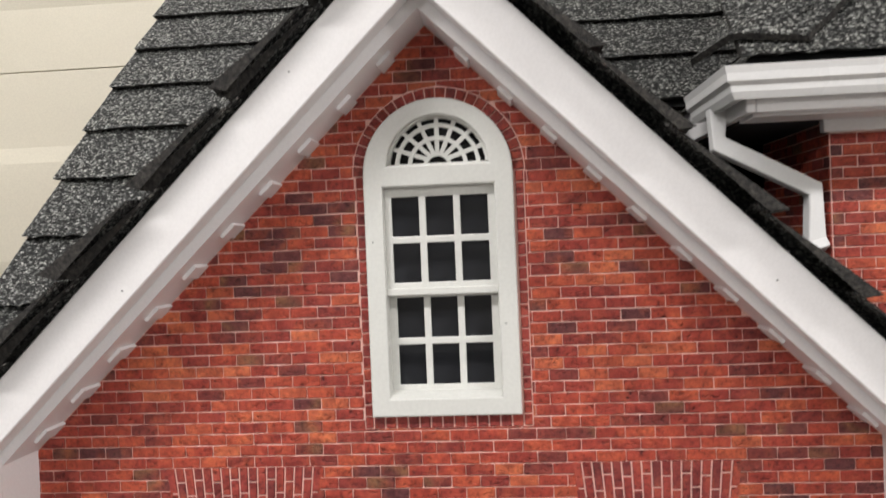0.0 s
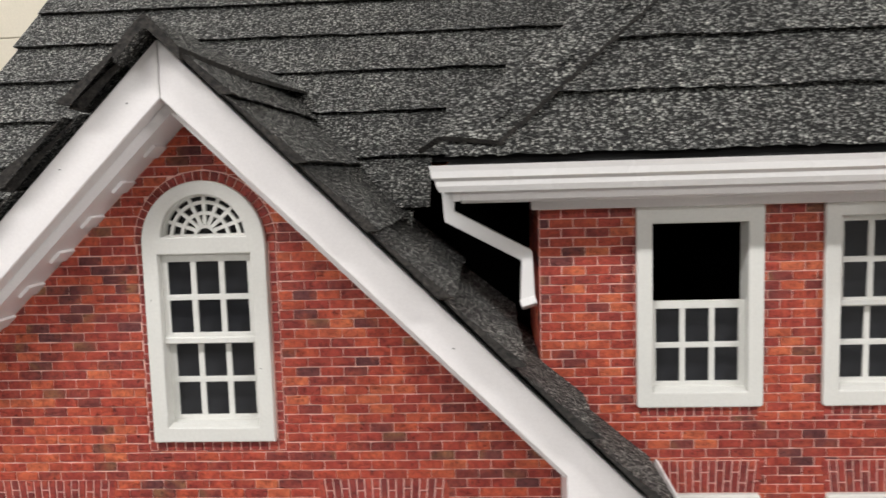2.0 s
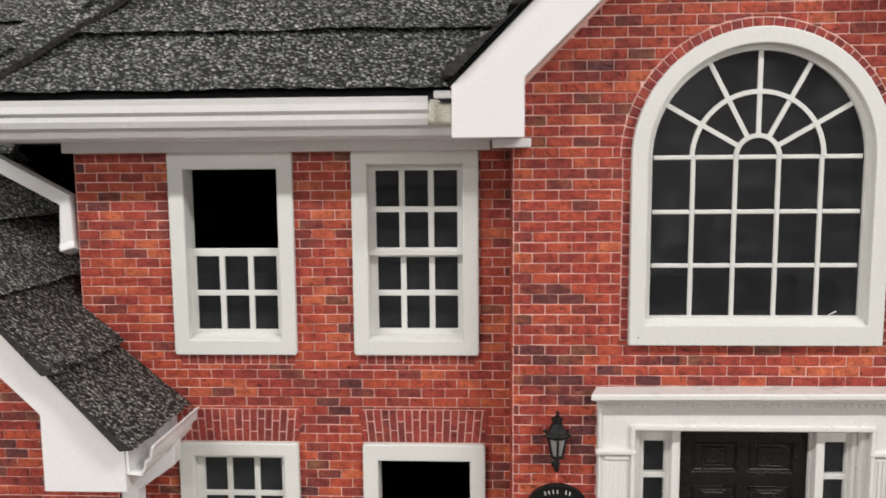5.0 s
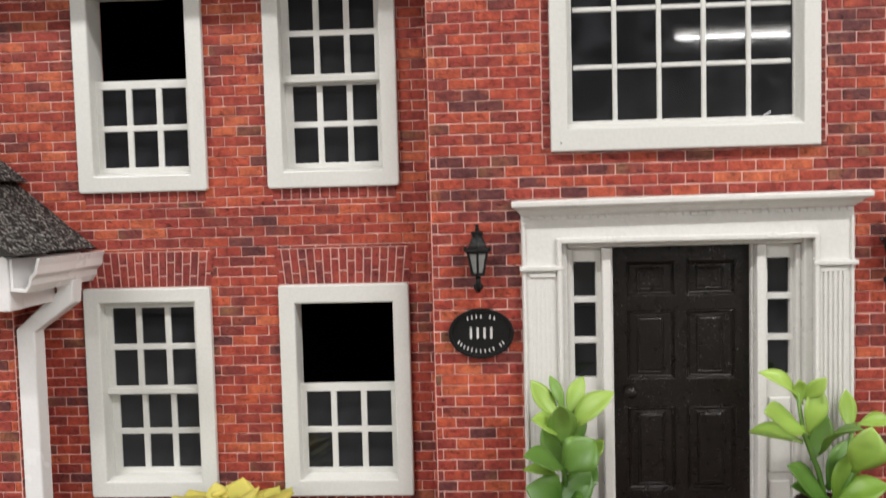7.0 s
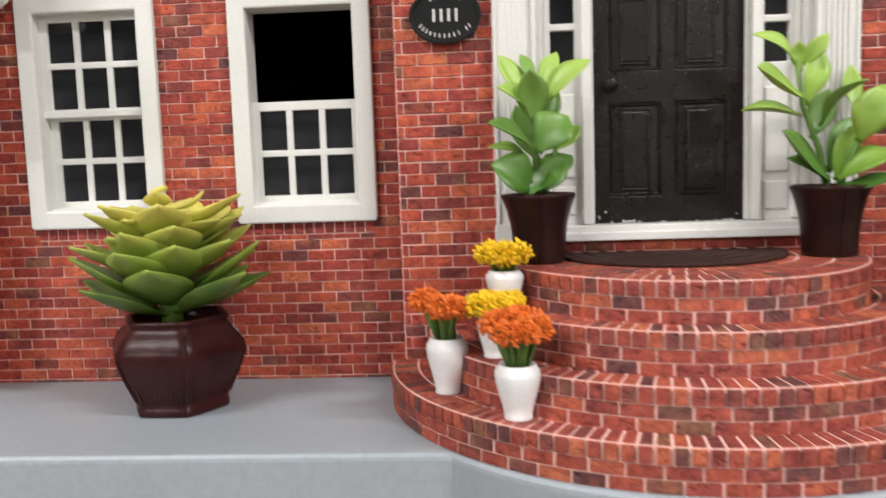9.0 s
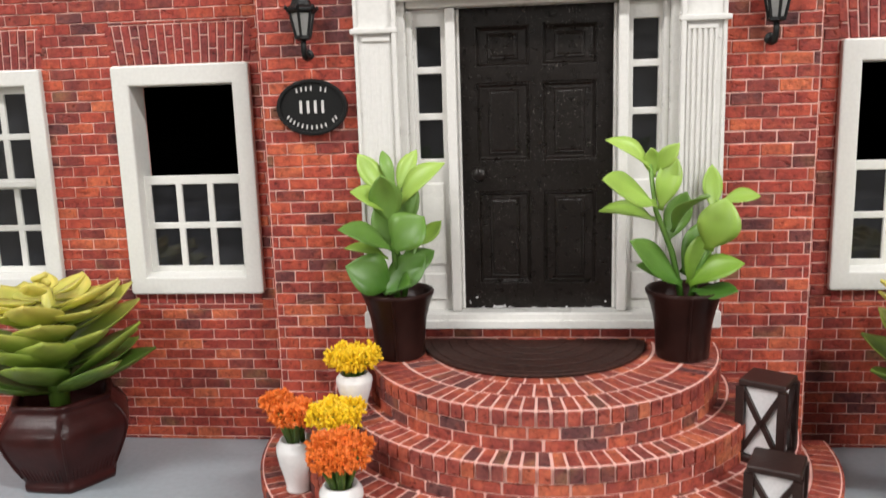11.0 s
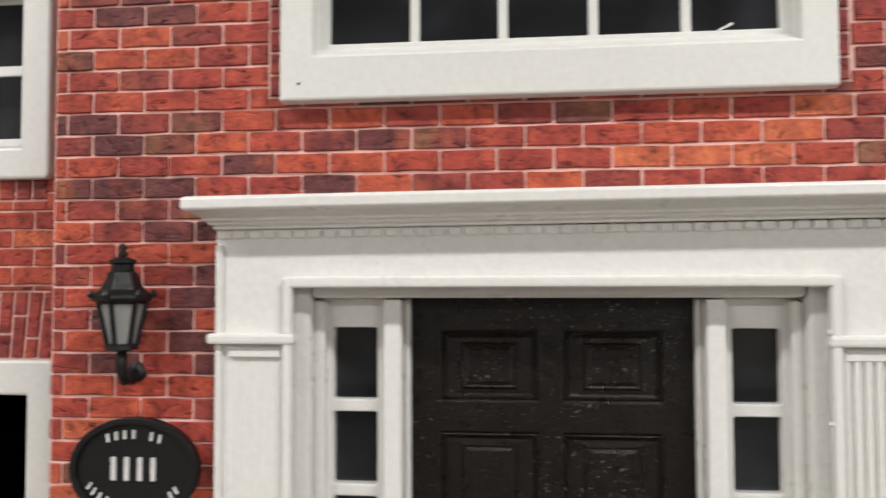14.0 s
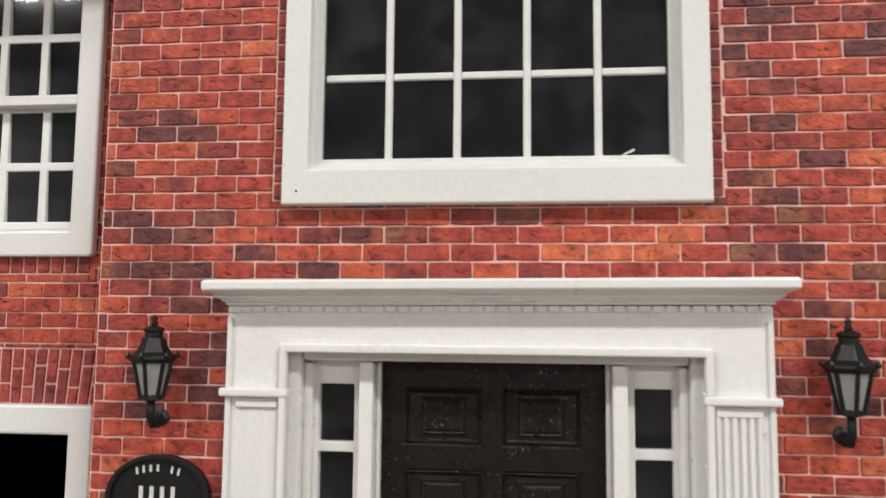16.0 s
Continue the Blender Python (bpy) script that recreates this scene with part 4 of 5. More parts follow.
# added black sheet that stands in for the deep shade below the eaves
part("valley_shade_board", Shape().box(-0.03, 0.1748, 0.592, 0.596, 0.22, 0.44), M_INNER_SHADE, rf)
# main front roof over the windows, hipped at its end
fr = root("roof_front", "dark grey granular asphalt shingle roof above the main gutter", "roof", kind="structure")
hipx = lambda z: 0.126 + (z - 0.460) / 0.88
for k in range(0, 9):
    z = (0.4480, 0.4865, 0.5235, 0.5600, 0.5965, 0.6330, 0.6695, 0.7060, 0.7425)[k]
    course(fr, (max(hipx(z), 0.118), F2Y(z), z), (0.460 + (z - 0.46), F2Y(z), z), (0, 1, 1.2), (0, -1.2, 1), 0.062)
part("deck", Shape().add([(0.113, F2Y(0.443), 0.442), (0.43, F2Y(0.443), 0.442), (0.75, F2Y(0.77), 0.768), (hipx(0.77), F2Y(0.77), 0.768)], [(0, 1, 2, 3)]), M_DECK_SHADE, fr)
for k in range(0, 9):
    z = 0.4480 + 0.0365 * k
    x = hipx(z) - 0.004
    course(fr, (x + 0.004, F1Y(z) + 0.01, z), (x + 0.004, F2Y(z) + 0.006, z), (1, 0, 0.88), (-0.88, 0, 1), 0.054, 0.0012, -0.007)


def cap(parent, path, half, dirs, thick=0.0042, curl=0.0, slant=(0.0, 0.0), gap=0.0, flare=0.0, flat=None):
    """A bent cap strip over a ridge or hip: path of its crest, and the two ways down from it; flare and flat: how its second side widens and levels out."""
    pts = [Vector(p) for p in path]
    d0, d1 = Vector(dirs[0]).normalized(), Vector(dirs[1]).normalized()
    crest = -(d0 + d1).normalized()
    L = (pts[-1] - pts[0]).length
    n = max(int(L / 0.003), 3)
    verts = []
    ph = rnd.uniform(0, 40)
    stops = [-1.0, -0.66, -0.33, -0.08, 0.08, 0.33, 0.66, 1.0]
    for i in range(n + 1):
        t = i / n
        p = pts[0].lerp(pts[-1], t)
        jag = 1 + 0.05 * noise.noise((ph + i * 0.3, 2, 2)) + 0.04 * noise.noise((ph + i * 0.9, 6, 2))
        up = crest * (thick * (1.2 - 0.7 * t) + curl * (1 - t) ** 3)
        for layer in (1, 0):
            for s in stops:
                d = (d1.lerp(Vector(flat or d1).normalized(), t) * (1 + flare * t) if s > 0 else d0) * abs(s) * half * jag
                run = (pts[-1] - pts[0]).normalized() * (slant[1] if s > 0 else slant[0]) * abs(s) * (1 - t)
                verts.append(p + d + run + up * layer + crest * (gap + 0.0004 * noise.noise((ph + i * 0.5, s * 4, 3)) + 0.0012 * (1 - abs(s))))
    w = len(stops)
    k = 2 * w
    faces = []
    for i in range(n):
        for j in range(w - 1):
            faces.append((i * k + j, (i + 1) * k + j, (i + 1) * k + j + 1, i * k + j + 1))
            faces.append((i * k + w + j, i * k + w + j + 1, (i + 1) * k + w + j + 1, (i + 1) * k + w + j))
        faces.append((i * k, i * k + w, (i + 1) * k + w, (i + 1) * k))
        faces.append((i * k + w - 1, (i + 1) * k + w - 1, (i + 1) * k + k - 1, i * k + k - 1))
    for i in (0, n):
        faces += [(i * k + j, i * k + j + 1, i * k + w + j + 1, i * k + w + j) for j in range(w - 1)]
    ob = part("cap_shingle", Shape().add(verts, faces), M_SHINGLE, parent)
    ob.data.materials.append(M_EDGE_SHADE)
    for p in ob.data.polygons:
        p.material_index = 1 if p.index >= n * 2 * w or p.index % (2 * w) >= 2 * w - 2 else 0
    return ob


hz = lambda z: (hipx(z) + 0.002, F2Y(z) + 0.002, z + 0.0075)
cap(fr, [hz(0.4505), hz(0.60)], 0.029, ((-0.42, 0.89, -0.12), (0.75, -0.42, -0.5)), 0.0034, 0.0, (-0.005, 0.020), 0.0026)
cap(fr, [hz(0.59), hz(0.76)], 0.029, ((-0.42, 0.89, -0.12), (0.75, -0.42, -0.5)), 0.0034, 0.0, (0, 0), 0.0046)

# wing roof
wr = root("roof_wing", "dark grey granular asphalt shingle roof of the gabled wing", "roof", kind="structure")
RIDGE = 0.524
for d in (0.2790, 0.2365, 0.1955, 0.1565, 0.1182, 0.0800, 0.0410):
    x, z = APEX + d, RIDGE - d * 1.002
    yb = 0.590 if x < 0.172 and z < 0.41 else max(0.4830, F1Y(z) + (0.03 if z < 0.43 else 0.012))
    course(wr, (x, 0.3965 + rnd.uniform(-0.002, 0.002), z), (x, yb, z), (-1, 0.09, 1), (1, 0, 1), 0.066, 0.0060 if d > 0.05 else 0.0048, 0.0026 if d > 0.05 else 0.0016)
course(wr, (0.1715, 0.4830, RIDGE - 0.2124), (0.1715, 0.585, RIDGE - 0.2124), (-1, 0, 1), (1, 0, 1), 0.060, 0.0040)
for d in (0.2790, 0.2560, 0.2150, 0.1736, 0.1318, 0.0900, 0.0460):
    x, z = APEX - d, RIDGE - d * 1.002
    course(wr, (x, max(0.470, F1Y(z) + 0.03), z), (x, 0.4050, z), (1, 0, 1), (-1, 0, 1), 0.066, 0.0070)
    tail = rnd.uniform(-0.0035, 0.0015)
    course(wr, (x, 0.4240, z), (x, 0.3960 + rnd.uniform(0, 0.004), z), (1, 0, 1), (-1, 0, 1), 0.056 + rnd.uniform(0, 0.010), 0.0068 + rnd.uniform(-0.001, 0.002), 0.0034, (0, tail))
for sx in (1, -1):
    dk = [(APEX, RIDGE - 0.0035), (APEX + sx * 0.2715, RIDGE - 0.2755), (APEX + sx * 0.2715, RIDGE - 0.2735), (APEX, RIDGE - 0.0008)]
    part("deck", Shape().prism(dk, 0.4190, 0.60), M_DECK_SHADE, wr)
cap(wr, [(APEX, 0.3960, RIDGE + 0.0005), (APEX, 0.648, RIDGE + 0.0035)], 0.026, ((-1, 0, -0.98), (1, 0, -0.98)), 0.0034, 0.0035, (0, 0), 0.0, 0.40, (1, 0, -0.50))

# entrance gable roof
er = root("roof_entrance", "dark grey granular asphalt shingle roof of the entrance gable", "roof", kind="structure")
for sx in (1, -1):
    for d in (0.1790, 0.1420, 0.1050, 0.0680, 0.0310):
        x, z = CX - sx * d, 0.6305 - d * 1.0
        a, b = (x, 0.4160, z), (x, F2Y(z) + 0.05, z)
        if sx > 0:
            course(er, b, a, (1, 0, 1), (-1, 0, 1), 0.062)
        else:
            course(er, a, b, (-1, 0, 1), (1, 0, 1), 0.062)
    dk = [(CX, 0.6290), (CX - sx * 0.1785, 0.4505), (CX - sx * 0.1785, 0.4525), (CX, 0.6310)]
    part("deck", Shape().prism(dk, YE + 0.0075, 0.62), M_DECK_SHADE, er)
cap(er, [(CX, 0.414, 0.632), (CX, 0.60, 0.632)], 0.036, ((-1, 0, -1), (1, 0, -1)))

# plain rear and sides that close the house
solid("wall_back", Shape().box(-0.286, 1.02, 1.135, 1.15, 0, 0.455), M_BRICKS, "plain red back wall of the model house", "wall", "structure")
solid("wall_left_side", Shape().prism([(0.58, 0), (1.1348, 0), (1.1348, 0.455), (0.940, 0.782), (0.58, 0.435)], -0.286, -0.272, "x"), M_BRICKS, "plain red side wall of the model house", "wall", "structure")
solid("wall_right_side", Shape().prism([(0.5045, 0), (1.1348, 0), (1.1348, 0.455), (0.940, 0.782), (0.720, 0.756), (0.5045, 0.500)], 1.005, 1.0198, "x"), M_BRICKS, "plain red side wall of the model house", "wall", "structure")
rr_ = root("roof_rear", "dark grey shingle roof over the rear of the house", "roof", kind="structure")
part("rear_slope", Shape().prism([(0.950, 0.796), (1.190, 0.395), (1.186, 0.387), (0.946, 0.788)], -0.297, 1.05, "x"), M_SHINGLE, rr_)
part("top_slope", Shape().prism([(0.712, 0.762), (0.950, 0.796), (0.948, 0.788), (0.712, 0.754)], 0.478, 1.05, "x"), M_SHINGLE, rr_)
part("right_slope", Shape().prism([(0.440, 0.444), (0.7115, 0.762), (0.7115, 0.754), (0.446, 0.440)], 0.790, 1.05, "x"), M_SHINGLE, rr_)

# ---- things on the walls ----


def wall_lamp(x):
    ob = root("wall_lamp", "black iron coach lamp with frosted panes on the brick", "wall lamp", pose(x, Y_BAY - 0.0005, 0.2215 if x < CX else 0.2208) @ Matrix.Diagonal((1, 1, 0.99 if x < CX else 1.03, 1)), "coach lamps beside the door")
    yc = -0.0088
    T = math.pi / 6
    part("bracket", Shape().tube([(0, 0.0, 0.0030), (0, -0.0035, 0.0012), (0, -0.0068, 0.0014), (0, yc, 0.0040), (0, yc, 0.0108)], 0.0017, 0.0014, 8), M_IRON, ob, smooth=True)
    part("back_plate", Shape().lathe([(0.0028, -0.001), (0.0028, 0.0008), (0.0015, 0.0016)], 12), M_IRON, ob).matrix_basis = pose(0, 0, 0.0030, 90, 0, 0)
    part("glass_body", Shape().lathe([(0.0032, 0.0112), (0.0057, 0.0228)], 6, (0, yc, 0), T), M_LAMPGLASS, ob, "grey frosted lamp panes")
    for k in range(6):
        a = T + k * math.pi / 3
        part("corner_bar", Shape().tube([(0.0035 * math.cos(a), yc + 0.0035 * math.sin(a), 0.0105), (0.0061 * math.cos(a), yc + 0.0061 * math.sin(a), 0.0232)], 0.00075, n=5), M_IRON, ob)
    part("base_ring", Shape().lathe([(0.0020, 0.0096), (0.0043, 0.0102), (0.0043, 0.0114), (0.0036, 0.0118)], 6, (0, yc, 0), T), M_IRON, ob)
    cap_ = part("cap", Shape().lathe([(0.0062, 0.0226), (0.0078, 0.0236), (0.0081, 0.0246), (0.0076, 0.0252), (0.0058, 0.0266), (0.0046, 0.0290), (0.0038, 0.0312), (0.0034, 0.0316)], 6, (0, yc, 0), T), M_IRON, ob, bevel=0.0003)
    for k in range(6):
        a = T + k * math.pi / 3
        part("cap_point", Shape().lathe([(0.0009, 0), (0.0011, 0.0008), (0.0004, 0.0020)], 6, (0.0079 * math.cos(a), yc + 0.0079 * math.sin(a), 0.0244)), M_IRON, cap_)
    part("chimney", Shape().lathe([(0.0030, 0.0315), (0.0030, 0.0334), (0.0036, 0.0338), (0.0036, 0.0346), (0.0018, 0.0354)], 12, (0, yc, 0)), M_IRON, ob)
    part("finial", Shape().lathe([(0.0008, 0.0350), (0.0014, 0.0362), (0.0007, 0.0372), (0.0013, 0.0381), (0.0005, 0.0392)], 10, (0, yc, 0)), M_IRON, ob, smooth=True)
    return ob


wall_lamp(0.4832)
wall_lamp(0.7112)

# oval sign: dark face, raised rim, bars where its lettering stands
sg = root("house_sign", "black oval sign with white lettering on the brick", "sign", pose(0.4842, Y_BAY - 0.0008, 0.1980) @ Matrix.Diagonal((0.935, 1, 0.965, 1)))
oval = lambda a, b, n=44: [(a * math.cos(2 * math.pi * i / n), b * math.sin(2 * math.pi * i / n)) for i in range(n)]
part("plate", Shape().prism(oval(0.0196, 0.0146), -0.0030, 0.0004), M_SIGN, sg, bevel=0.0006)
board("rim", [oval(0.0196, 0.0146), oval(0.0182, 0.0132)], -0.0040, -0.0029, M_SIGN, sg, bevel=0.0003)


def bar(x, z, w, h, turn=0.0):
    s = Shape().box(-w / 2, w / 2, -0.0036, -0.0028, -h / 2, h / 2)
    part("lettering_bar", s, M_LETTER, sg).matrix_basis = pose(x, 0, z, 0, turn, 0)


for k in range(4):
    bar(-0.0062 + 0.0041 * k, 0.0002, 0.0014, 0.0066)
for k in range(7):
    if k != 4:
        a = 117 - 9.0 * k
        bar(0.0178 * math.cos(radians(a)), 0.0106 * math.sin(radians(a)) - 0.0006, 0.0007, 0.0024, (a - 90) * -0.35)
for k in range(13):
    if k != 10:
        a = 206 + 10.3 * k
        bar(0.0152 * math.cos(radians(a)), 0.0100 * math.sin(radians(a)) - 0.0005, 0.0007, 0.0022, (a - 270) * -0.55)

# ---- front steps: four half-round tiers ----
RISE = 0.0180
TIERS = [(0.148, 0.139), (0.128, 0.1255), (0.108, 0.111), (0.090, 0.097)]
steps = root("front_steps", "half-round red brick front steps of four tiers", "steps", pose(CX, Y_BAY - 0.0006, 0), kind="structure")


def ell(a, b, t, grow=0.0):
    """A point of the half-ellipse, t from 0 (left) to 1 (right), pushed out by grow."""
    th = math.pi + math.pi * t
    nx, ny = math.cos(th) / a, math.sin(th) / b
    k = math.hypot(nx, ny)
    return (a * math.cos(th) + nx / k * grow, b * math.sin(th) + ny / k * grow)


def stations(a, b, n):
    """Values of t that cut the half-ellipse into n equal lengths."""
    pts = [ell(a, b, i / 400) for i in range(401)]
    cum = [0]
    for p, q in zip(pts[:-1], pts[1:]):
        cum.append(cum[-1] + math.dist(p, q))
    out, j = [], 0
    for i in range(n + 1):
        while j < 400 and cum[j + 1] < cum[-1] * i / n:
            j += 1
        seg = cum[min(j + 1, 400)] - cum[j]
        out.append((j + ((cum[-1] * i / n - cum[j]) / seg if seg else 0)) / 400)
    return out, cum[-1]


def curved_block(a, b, t0, t1, g0, g1, z0, z1, gap):
    """A block between two stations, from g0 inside to g1 outside the outline."""
    s = Shape()
    m = 2
    dt = (t1 - t0)
    e = gap / (2 * 3.14 * (a + b) / 4) if gap else 0
    ts = [t0 + e + (dt - 2 * e) * i / m for i in range(m + 1)]
    c = 0.0006
    ring = [ell(a, b, t, g1) for t in ts] + [ell(a, b, t, g0) for t in reversed(ts)]
    cx, cy = sum(p[0] for p in ring) / len(ring), sum(p[1] for p in ring) / len(ring)
    small = [(x + (cx - x) * 0.06, y + (cy - y) * 0.03) for x, y in ring]
    k = len(ring)
    s.add([(x, y, z0) for x, y in ring] + [(x, y, z1 - c) for x, y in ring] + [(x, y, z1) for x, y in small],
          [(i, (i + 1) % k, k + (i + 1) % k, k + i) for i in range(k)] + [(k + i, k + (i + 1) % k, 2 * k + (i + 1) % k, 2 * k + i) for i in range(k)] + [tuple(range(2 * k, 3 * k))])
    return s


rb = random.Random(3)
joined_steps = Shape()
for lv, (a, b) in enumerate(TIERS):
    z0, z1 = lv * RISE, (lv + 1) * RISE
    core_ring = [ell(a, b, i / 60) for i in range(61)]
    tier = part("step", Shape().prism(core_ring, z0 + (0.0002 if lv else 0.0), z1, "z"), M_MORTAR, steps)
    ts, length = stations(a, b, 100)
    nh = round(length / 0.0063)
    ts, _ = stations(a, b, nh)
    for t0, t1 in zip(ts[:-1], ts[1:]):
        gap = rb.uniform(0.0004, 0.0008)
        part("brick", curved_block(a, b, t0, t1, -0.001, 0.0011, z1 - 0.0066, z1 - 0.0004, gap), M_STEP1, tier)
        tread = curved_block(a, b, t0, t1, -0.0146 if lv == 3 else -0.0128, -0.0005, z1 - 0.001, z1 + 0.0004, gap)
        joined_steps.add(tread.v, tread.f)
    ns = round(length / 0.0136)
    if lv < 3:
        ts, _ = stations(a, b, ns)
        for t0, t1 in zip(ts[:-1], ts[1:]):
            blk = curved_block(a, b, t0, t1, -0.0210, -0.0137, z1 - 0.001, z1 + 0.0003, 0.0008)
            joined_steps.add(blk.v, blk.f)
    for r in range(2):
        off = (r % 2) * 0.5 + 0.2 * lv
        ts, _ = stations(a, b, ns * 4)
        for i in range(ns + 1):
            j0, j1 = int((i - 1 + off) * 4), int((i + off) * 4)
            j0, j1 = max(0, j0), min(ns * 4, j1)
            if j1 - j0 < 1:
                continue
            blk = curved_block(a, b, ts[j0], ts[j1], -0.001, 0.0005, z1 - 0.0070 - 0.0055 * (r + 1) + 0.0003, z1 - 0.0070 - 0.0055 * r - 0.0004, rb.uniform(0.0004, 0.0008))
            if lv < 2:
                part("brick", blk, M_STEP1, tier)
            else:
                joined_steps.add(blk.v, blk.f)
    if lv == 3:
        for ring_in in (0.0158, 0.0316, 0.0474):
            a2, b2 = a - ring_in, b - ring_in
            ts, L2 = stations(a2, b2, 60)
            ts, _ = stations(a2, b2, round(L2 / 0.0080))
            for t0, t1 in zip(ts[:-1], ts[1:]):
                blk = curved_block(a2, b2, t0, t1, -0.0149, 0.0, z1 - 0.001, z1 + 0.0003, rb.uniform(0.0004, 0.0007))
                joined_steps.add(blk.v, blk.f)
part("brick_facing", joined_steps, M_STEPS, steps, kind="stuff")
TOP = 4 * RISE + 0.0005

# half-round mat
mat = root("door_mat", "dark brown half-round mat on the brick landing", "door mat", pose(CX - 0.003, Y_BAY - 0.004, TOP))
hm = lambda r, q: [(r * math.cos(math.pi + math.pi * i / 30), q * math.sin(math.pi + math.pi * i / 30)) for i in range(31)]
part("mat_base", Shape().prism(hm(0.0575, 0.0560), 0, 0.0018, "z"), M_MAT, mat, bevel=0.0005)
for r in (0.0535, 0.0445, 0.0355, 0.0265, 0.0175):
    ring = hm(r, r) + list(reversed(hm(r - 0.0045, r - 0.0045)))
    part("rib", Shape().prism(ring, 0.0016, 0.0023, "z"), M_MAT, mat, bevel=0.0004)

# ---- plants ----


def leaf_shape(base, tip, width, face, thick=0.0007, sag=0.0, point=0.55, cup=0.25, n=9, sharp=0.85, crease=0.0):
    """A moulded leaf from base to tip; face is the way its upper side looks; point: where it is widest."""
    base, tip, face = Vector(base), Vector(tip), Vector(face)
    d = tip - base
    side = d.cross(face).normalized()
    nrm = side.cross(d).normalized()
    verts = []
    cols = 5
    for i in range(n + 1):
        t = i / n
        w = max((math.sin(math.pi * min(t ** (math.log(0.5) / math.log(point)), 1.0)) ** sharp) * width / 2, 0.0004 if i < n else 0.0001)
        if i == 0:
            w = width * 0.13
        c = base + d * t + nrm * (math.sin(math.pi * t) * sag)
        for lay in (1, 0):
            for k in range(cols):
                u = -1 + 2 * k / (cols - 1)
                edge = 1 - abs(u) ** 2 * 0.7
                verts.append(c + side * w * u + nrm * (cup * w * (u * u * (1 - crease) + abs(u) * crease) + (thick * edge if lay else -thick * edge * 0.6)))
    k2 = cols * 2
    faces = []
    for i in range(n):
        for k in range(cols - 1):
            faces.append((i * k2 + k, i * k2 + k + 1, (i + 1) * k2 + k + 1, (i + 1) * k2 + k))
            faces.append((i * k2 + cols + k, (i + 1) * k2 + cols + k, (i + 1) * k2 + cols + k + 1, i * k2 + cols + k + 1))
        for k in (0, cols - 1):
            faces.append((i * k2 + k, (i + 1) * k2 + k, (i + 1) * k2 + cols + k, i * k2 + cols + k))
    for i in (0, n):
        faces += [(i * k2 + k, i * k2 + k + 1, i * k2 + cols + k + 1, i * k2 + cols + k) for k in range(cols - 1)]
    return Shape().add(verts, faces)


def flared_pot(ob):
    pot = [(0.0122, 0), (0.0127, 0.0010), (0.0129, 0.0060), (0.0133, 0.0130), (0.0143, 0.0200), (0.0159, 0.0265), (0.0173, 0.0305), (0.0181, 0.0320), (0.0183, 0.0332), (0.0177, 0.0341), (0.0168, 0.0338), (0.0160, 0.0320), (0.0150, 0.0240)]
    body = part("pot", Shape().lathe(pot, 32), M_DARKPOT, ob, "dark brown glossy printed pot", smooth=True)
    part("seam", Shape().tube([(0.0002, -0.0131, 0.001), (0.0002, -0.0134, 0.013), (0.0002, -0.0160, 0.0265), (0.0002, -0.0182, 0.0325)], 0.0006, n=6), M_DARKPOT, body)


# leaves: foot and tip in millimetres from the middle of the pot's foot, width, the way the leaf faces, its tone
PLANT_A = [((3, -2, 76), (26, -4, 97), 13, "m", "a"), ((-3, 0, 81), (-18, 4, 102), 11, "m", "a"), ((2, 2, 83), (11, 8, 103), 9, "m", "a"), ((0, 3, 84), (-7, 11, 103), 6, "f", "b"),
           ((-1, -3, 68), (-4, -13, 93), 15, "f", "b"), ((-4, -3, 74), (-19, -13, 85), 13, "m", "a"), ((0, -4, 54), (15, -2, 71), 20, "f", "b"), ((9, 4, 55), (22, 10, 67), 9, "m", "a"),
           ((-2, -4, 55), (-24, -21, 68), 14, "m", "b"), ((-3, -3, 36), (-23, -14, 49), 20, "f", "b"), ((-6, -8, 34), (14, 3, 51), 16, "f", "b"), ((0, -5, 33), (9, -16, 40), 14, "m", "b"), ((-4, -2, 50), (-24, -10, 57), 7, "m", "a")]
PLANT_B = [((-17, 0, 92), (-38, -2, 106), 10, "m", "a"), ((-15, 0, 88), (-17, -3, 102), 8, "f", "a"), ((-13, 0, 91), (-5, -8, 104), 8, "f", "a"), ((-12, 0, 72), (-5, 2, 98), 11, "f", "a"),
           ((-15, -5, 75), (-41, -19, 89), 19, "m", "a"), ((-14, 0, 67), (-40, 7, 71), 15, "u", "a"), ((-6, -3, 62), (6, -24, 81), 13, "u", "b"), ((15, 9, 70), (15, 15, 92), 9, "f", "a"),
           ((18, 8, 74), (36, 6, 77), 9, "m", "a"), ((9, -8, 54), (16, -12, 79), 18, "f", "a"), ((-2, -3, 36), (-28, -15, 60), 17, "m", "b"), ((-3, -2, 36), (-24, -9, 47), 10, "m", "b"), ((2, -4, 36), (25, -12, 48), 14, "m", "a")]
BACK_A = [((0, 4, 50), (-10, 10, 78), 14, "f", "b"), ((2, 4, 60), (9, 9, 88), 12, "f", "b"), ((2, 3, 36), (18, 10, 52), 15, "m", "b")]
BACK_B = [((3, -6, 34), (20, -21, 37), 11, "m", "b"), ((2, 0, 36), (9, -2, 62), 11, "f", "a"), ((0, 4, 40), (14, 9, 66), 14, "f", "b"), ((-8, 3, 56), (2, 8, 80), 12, "f", "b")]
FACING = {"f": (0, -0.85, 0.5), "m": (0, -0.62, 0.78), "u": (0, -0.30, 0.95)}


